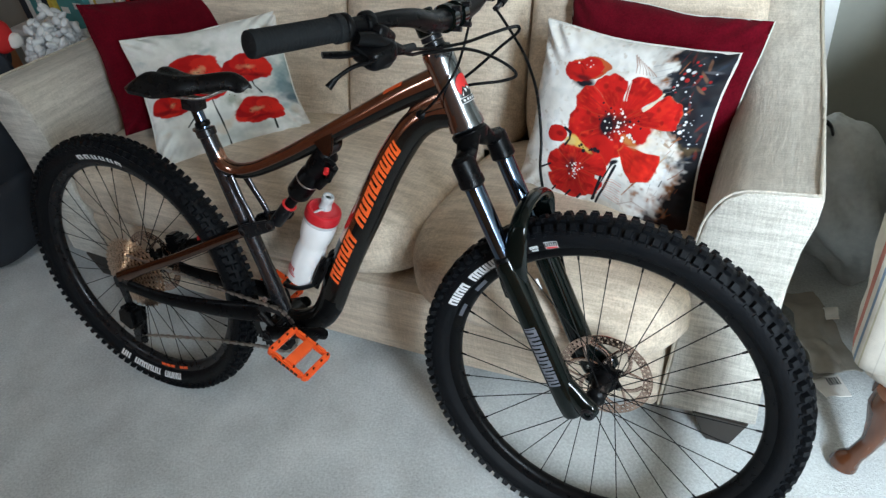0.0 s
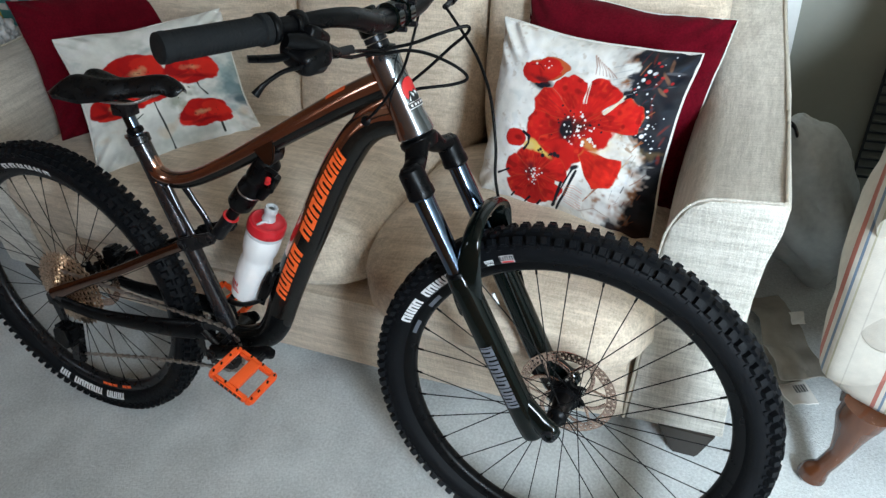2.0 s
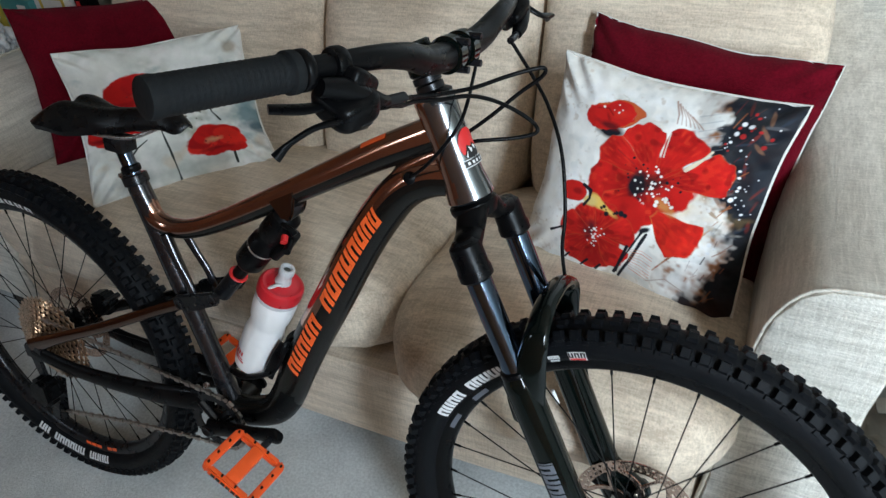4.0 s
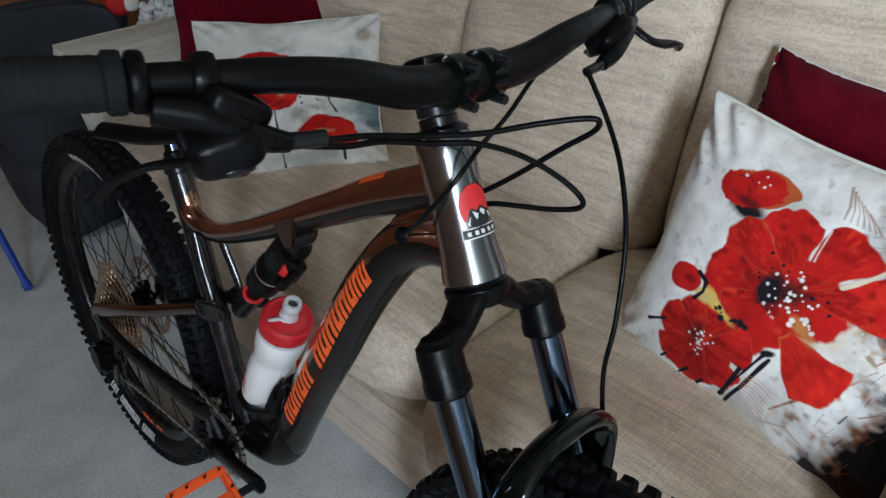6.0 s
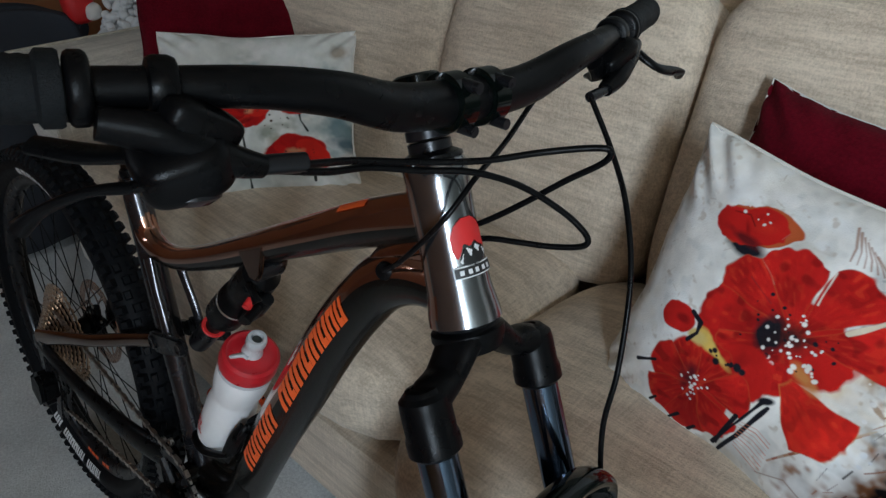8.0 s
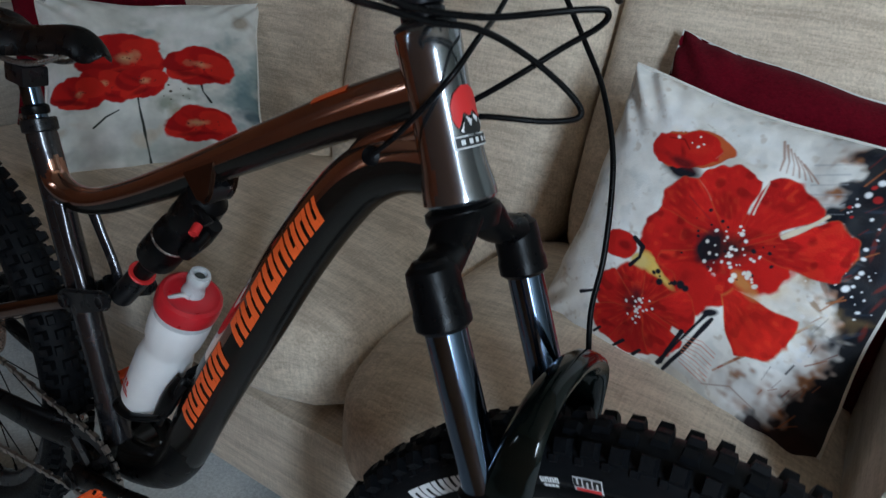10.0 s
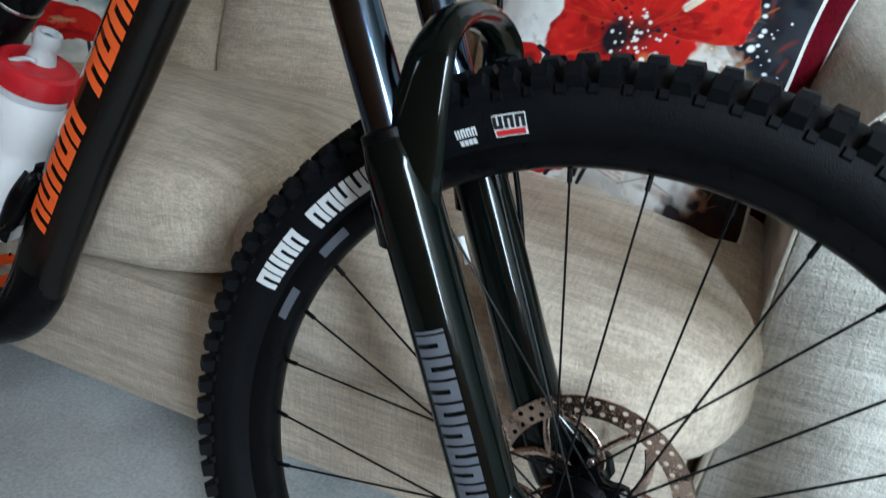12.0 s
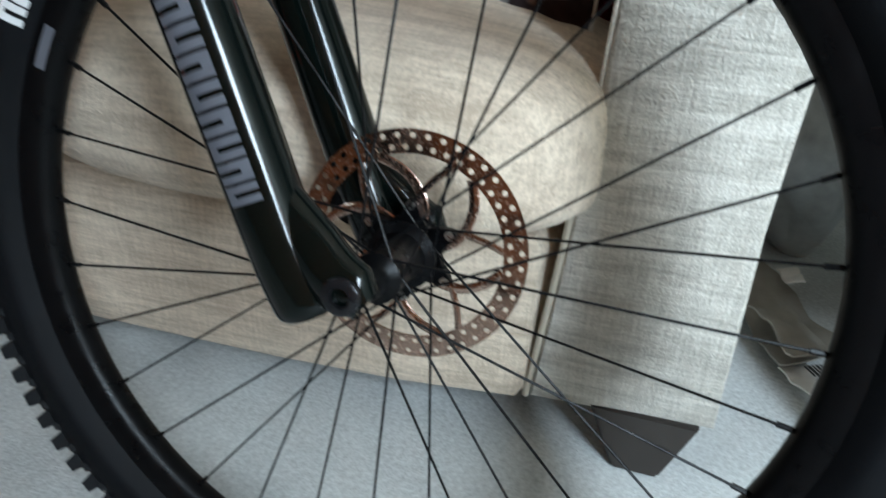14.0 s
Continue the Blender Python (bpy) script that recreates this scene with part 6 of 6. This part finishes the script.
def crumpled(cx, cy, w, h, turn, seed, lift_z=0.03, low=0.0):
    """A creased sheet of paper that lies on the carpet."""
    n = 14
    bm = bmesh.new()
    g = []
    for i in range(n + 1):
        row = []
        for j in range(n + 1):
            x, y = (i / n - 0.5) * w, (j / n - 0.5) * h
            q = Vector((x * 9 + seed, y * 9, seed))
            z = 0.006 + lift_z * (0.5 + 0.7 * noise.noise(q)) + 0.012 * abs(noise.noise(q * 2.7))
            row.append(bm.verts.new(pose(cx, cy, GROUND, 0, 0, turn) @ Vector((x + 0.02 * noise.noise(q * 1.3), y + 0.02 * noise.noise(q * 1.1), max(z, 0.003) + low))))
        g.append(row)
    for i in range(n):
        for j in range(n):
            bm.faces.new((g[i][j], g[i + 1][j], g[i + 1][j + 1], g[i][j + 1]))
    top = bmesh.ops.extrude_face_region(bm, geom=bm.faces[:])["geom"]
    bmesh.ops.translate(bm, verts=[e for e in top if isinstance(e, bmesh.types.BMVert)], vec=(0, 0, -0.003))
    return bm


paper_bag = thing("paper_bag", "crumpled brown paper bag on the carpet", "paper bag")
part("side", crumpled(1.640, 0.69, 0.11, 0.30, 23, 2.0, 0.05), "paper", paper_bag)
part("flap", crumpled(1.652, 0.60, 0.085, 0.10, 31, 5.0, 0.03, 0.030), "paper", paper_bag, "folded mouth of the bag")
part("label", crumpled(1.668, 0.735, 0.035, 0.06, 20, 9.0, 0.012, 0.052), "cotton", paper_bag, "white label")
scrap = thing("paper_scrap", "small white printed paper scrap on the carpet", "paper")
part("sheet", crumpled(1.688, 0.525, 0.06, 0.06, 30, 7.0, 0.02), "cotton", scrap)
for k in range(5):
    part("printed_bar", box((0.0025 + 0.0015 * (k % 2), 0.022, 0.0012), pose(1.679 + 0.0055 * k, 0.522 + 0.003 * k, GROUND + 0.0335, 0, 0, 30)), "black_ink", scrap)

# slatted vent on the far wall
vent = thing("wall_vent", "dark slatted vent low on the far wall", "vent")
part("backing", box((0.32, 0.02, 0.42), pose(1.955, R["y1"] - 0.012, 0.34), 0.004), "navy", vent)
for k in range(13):
    part("slat", box((0.31, 0.018, 0.012), pose(1.955, R["y1"] - 0.026, 0.155 + 0.03 * k, 35), 0.002), "vent", vent)

# beyond the left arm: a basket of pebbles, a low dark chair, boxes on a shelf
tub = thing("pebble_tub", "dark tub heaped with smooth white pebbles", "tub")
part("tub", lathe([(0.14, 0.0), (0.16, 0.02), (0.175, 0.55), (0.168, 0.57), (0.16, 0.55)], pose(-0.96, 0.74, GROUND), 28), "navy", tub)
rock = bmesh.new()
bmesh.ops.create_icosphere(rock, subdivisions=2, radius=1)
rock_me = mesh_of(rock, "pebble")
rock_me.materials.append(M["pebble"])
rng = random.Random(4)
for k in range(240):
    a, r = rng.random() * 6.283, 0.13 * rng.random() ** 0.5
    ob = new("pebble", rock_me)
    ob.parent = tub
    z = 0.58 + 0.20 * (1 - (r / 0.13) ** 2) * rng.random() ** 0.6
    ob.matrix_basis = pose(-0.96 + r * math.cos(a), 0.74 + r * math.sin(a), z, 60 * rng.random(), 60 * rng.random(), 360 * rng.random()) @ Matrix.Diagonal((0.020 * (0.6 + 0.7 * rng.random()), 0.016 * (0.7 + 0.5 * rng.random()), 0.012, 1))
dark = thing("dark_chair", "low dark navy upholstered chair behind the sofa arm", "chair")
part("seat", pad((0.46, 0.46, 0.30), pose(-1.24, 0.38, 0.38), 5, wrinkle=0.012, seed=2.0), "navy", dark)
part("backrest", tube([(-1.44, 0.22, 0.50), (-1.42, 0.30, 0.65), (-1.26, 0.50, 0.675), (-1.10, 0.62, 0.62)], [0.03, 0.035, 0.035, 0.03], 14), "navy", dark)
part("back_panel", pad((0.46, 0.05, 0.34), pose(-1.25, 0.45, 0.53, 0, 0, 42), 6, wrinkle=0.01, seed=8.0), "navy", dark)
part("skirt", pad((0.50, 0.50, 0.30), pose(-1.24, 0.38, 0.15 + GROUND), 8, wrinkle=0.01, seed=5.0), "navy", dark)
stick = thing("blue_stick", "bright blue plastic pole leaning by a dark chair", "pole")
part("shaft", rod((-0.86, -0.03, 0.006), (-1.22, 0.01, 0.30), 0.011, 14), "blue", stick)
part("cap", rod((-0.855, -0.0305, 0.0085), (-0.875, -0.028, 0.022), 0.014, 14), "blue", stick)
toy = thing("soft_toy", "small red and white stuffed ornament on a dark chair", "ornament")
part("body", pad((0.10, 0.09, 0.12), pose(-1.11, 0.63, 0.70), 3, wrinkle=0.01, seed=1.0), "red_ink", toy)
part("trim", pad((0.07, 0.06, 0.05), pose(-1.08, 0.60, 0.77), 2.5, wrinkle=0.008, seed=2.0), "cotton", toy)
part("trim", pad((0.05, 0.05, 0.05), pose(-1.07, 0.655, 0.68), 2.5, wrinkle=0.008, seed=6.0), "cotton", toy)
shelf = thing("low_shelf", "low white shelf along the far wall", "shelf")
part("board", box((1.1, 0.24, 0.03), pose(-1.25, 1.20, 0.50), 0.003), "white", shelf)
for x in (-1.75, -0.75):
    part("side_panel", box((0.03, 0.24, 0.485 - GROUND), pose(x, 1.20, 0.2425 + GROUND / 2), 0.003), "white", shelf)
for k, (x, y, w, h, colour, patch, label) in enumerate(((-1.36, 1.16, 0.19, 0.135, "teal", "cotton", "teal printed card box standing on a low shelf"),
                                                        (-1.17, 1.18, 0.19, 0.165, "cotton", "yellow", "white card box with a yellow frame on a low shelf"),
                                                        (-1.025, 1.19, 0.062, 0.165, "matte", "red_ink", "narrow black box standing on a low shelf"))):
    ob = thing("carton", label, "carton", group="cartons on the shelf")
    face = pose(x, y, 0.5165 + h / 2, 0, 0, 5 * k - 4)
    part("box", box((w, 0.05, h), face, 0.003), colour, ob)
    if k == 1:
        for dx, dz, pw, ph in ((0, 0.062, 0.13, 0.012), (0.059, 0.0, 0.012, 0.112), (-0.059, 0.0, 0.012, 0.112)):
            part("panel", box((pw, 0.002, ph), face @ pose(dx, -0.0265, dz)), patch, ob)
    else:
        for dx, dz in ((-0.28, 0.10), (0.22, 0.26)) if k == 0 else ((-0.24, 0.24),):
            part("panel", box((w * 0.26, 0.002, h * 0.20), face @ pose(dx * w, -0.0265, dz * h), 0.0), patch, ob)
for k, (x, w, h, colour) in enumerate(((-1.66, 0.035, 0.22, "navy"), (-1.62, 0.028, 0.24, "cotton"), (-1.585, 0.035, 0.23, "teal"), (-1.545, 0.03, 0.25, "white"), (-1.508, 0.034, 0.22, "navy"), (-1.475, 0.026, 0.235, "yellow"))):
    ob = thing("book", "upright book with a coloured spine on a low shelf", "book", group="books on the shelf")
    part("cover", box((w, 0.16, h), pose(x, 1.20, 0.5165 + h / 2), 0.002), colour, ob)
    part("spine_band", box((w * 0.8, 0.002, 0.02), pose(x, 1.1185, 0.5165 + h * 0.75)), "paper", ob)
toys = thing("toy_heap", "small heap of red and yellow toys at the shelf's end", "toys")
for k in range(14):
    a = 2.4 * k
    part("toy_piece", pad((0.035, 0.03, 0.03), pose(-1.53 + 0.055 * math.cos(a), 1.10 + 0.015 * math.sin(a), 0.531 + 0.018 * (k % 3), 20 * k, 30 * k, 40 * k), 3, wrinkle=0.002, seed=k), ("red_ink", "yellow", "cotton")[k % 3], toys)

# everything to its true size
for me in bpy.data.meshes:
    me.transform(Matrix.Scale(TRUE, 4))
for ob in scene.objects:
    if ob.type != "CAMERA":
        ob.location = ob.location * TRUE
for lamp in bpy.data.lights:
    lamp.size, lamp.size_y = lamp.size * TRUE, lamp.size_y * TRUE
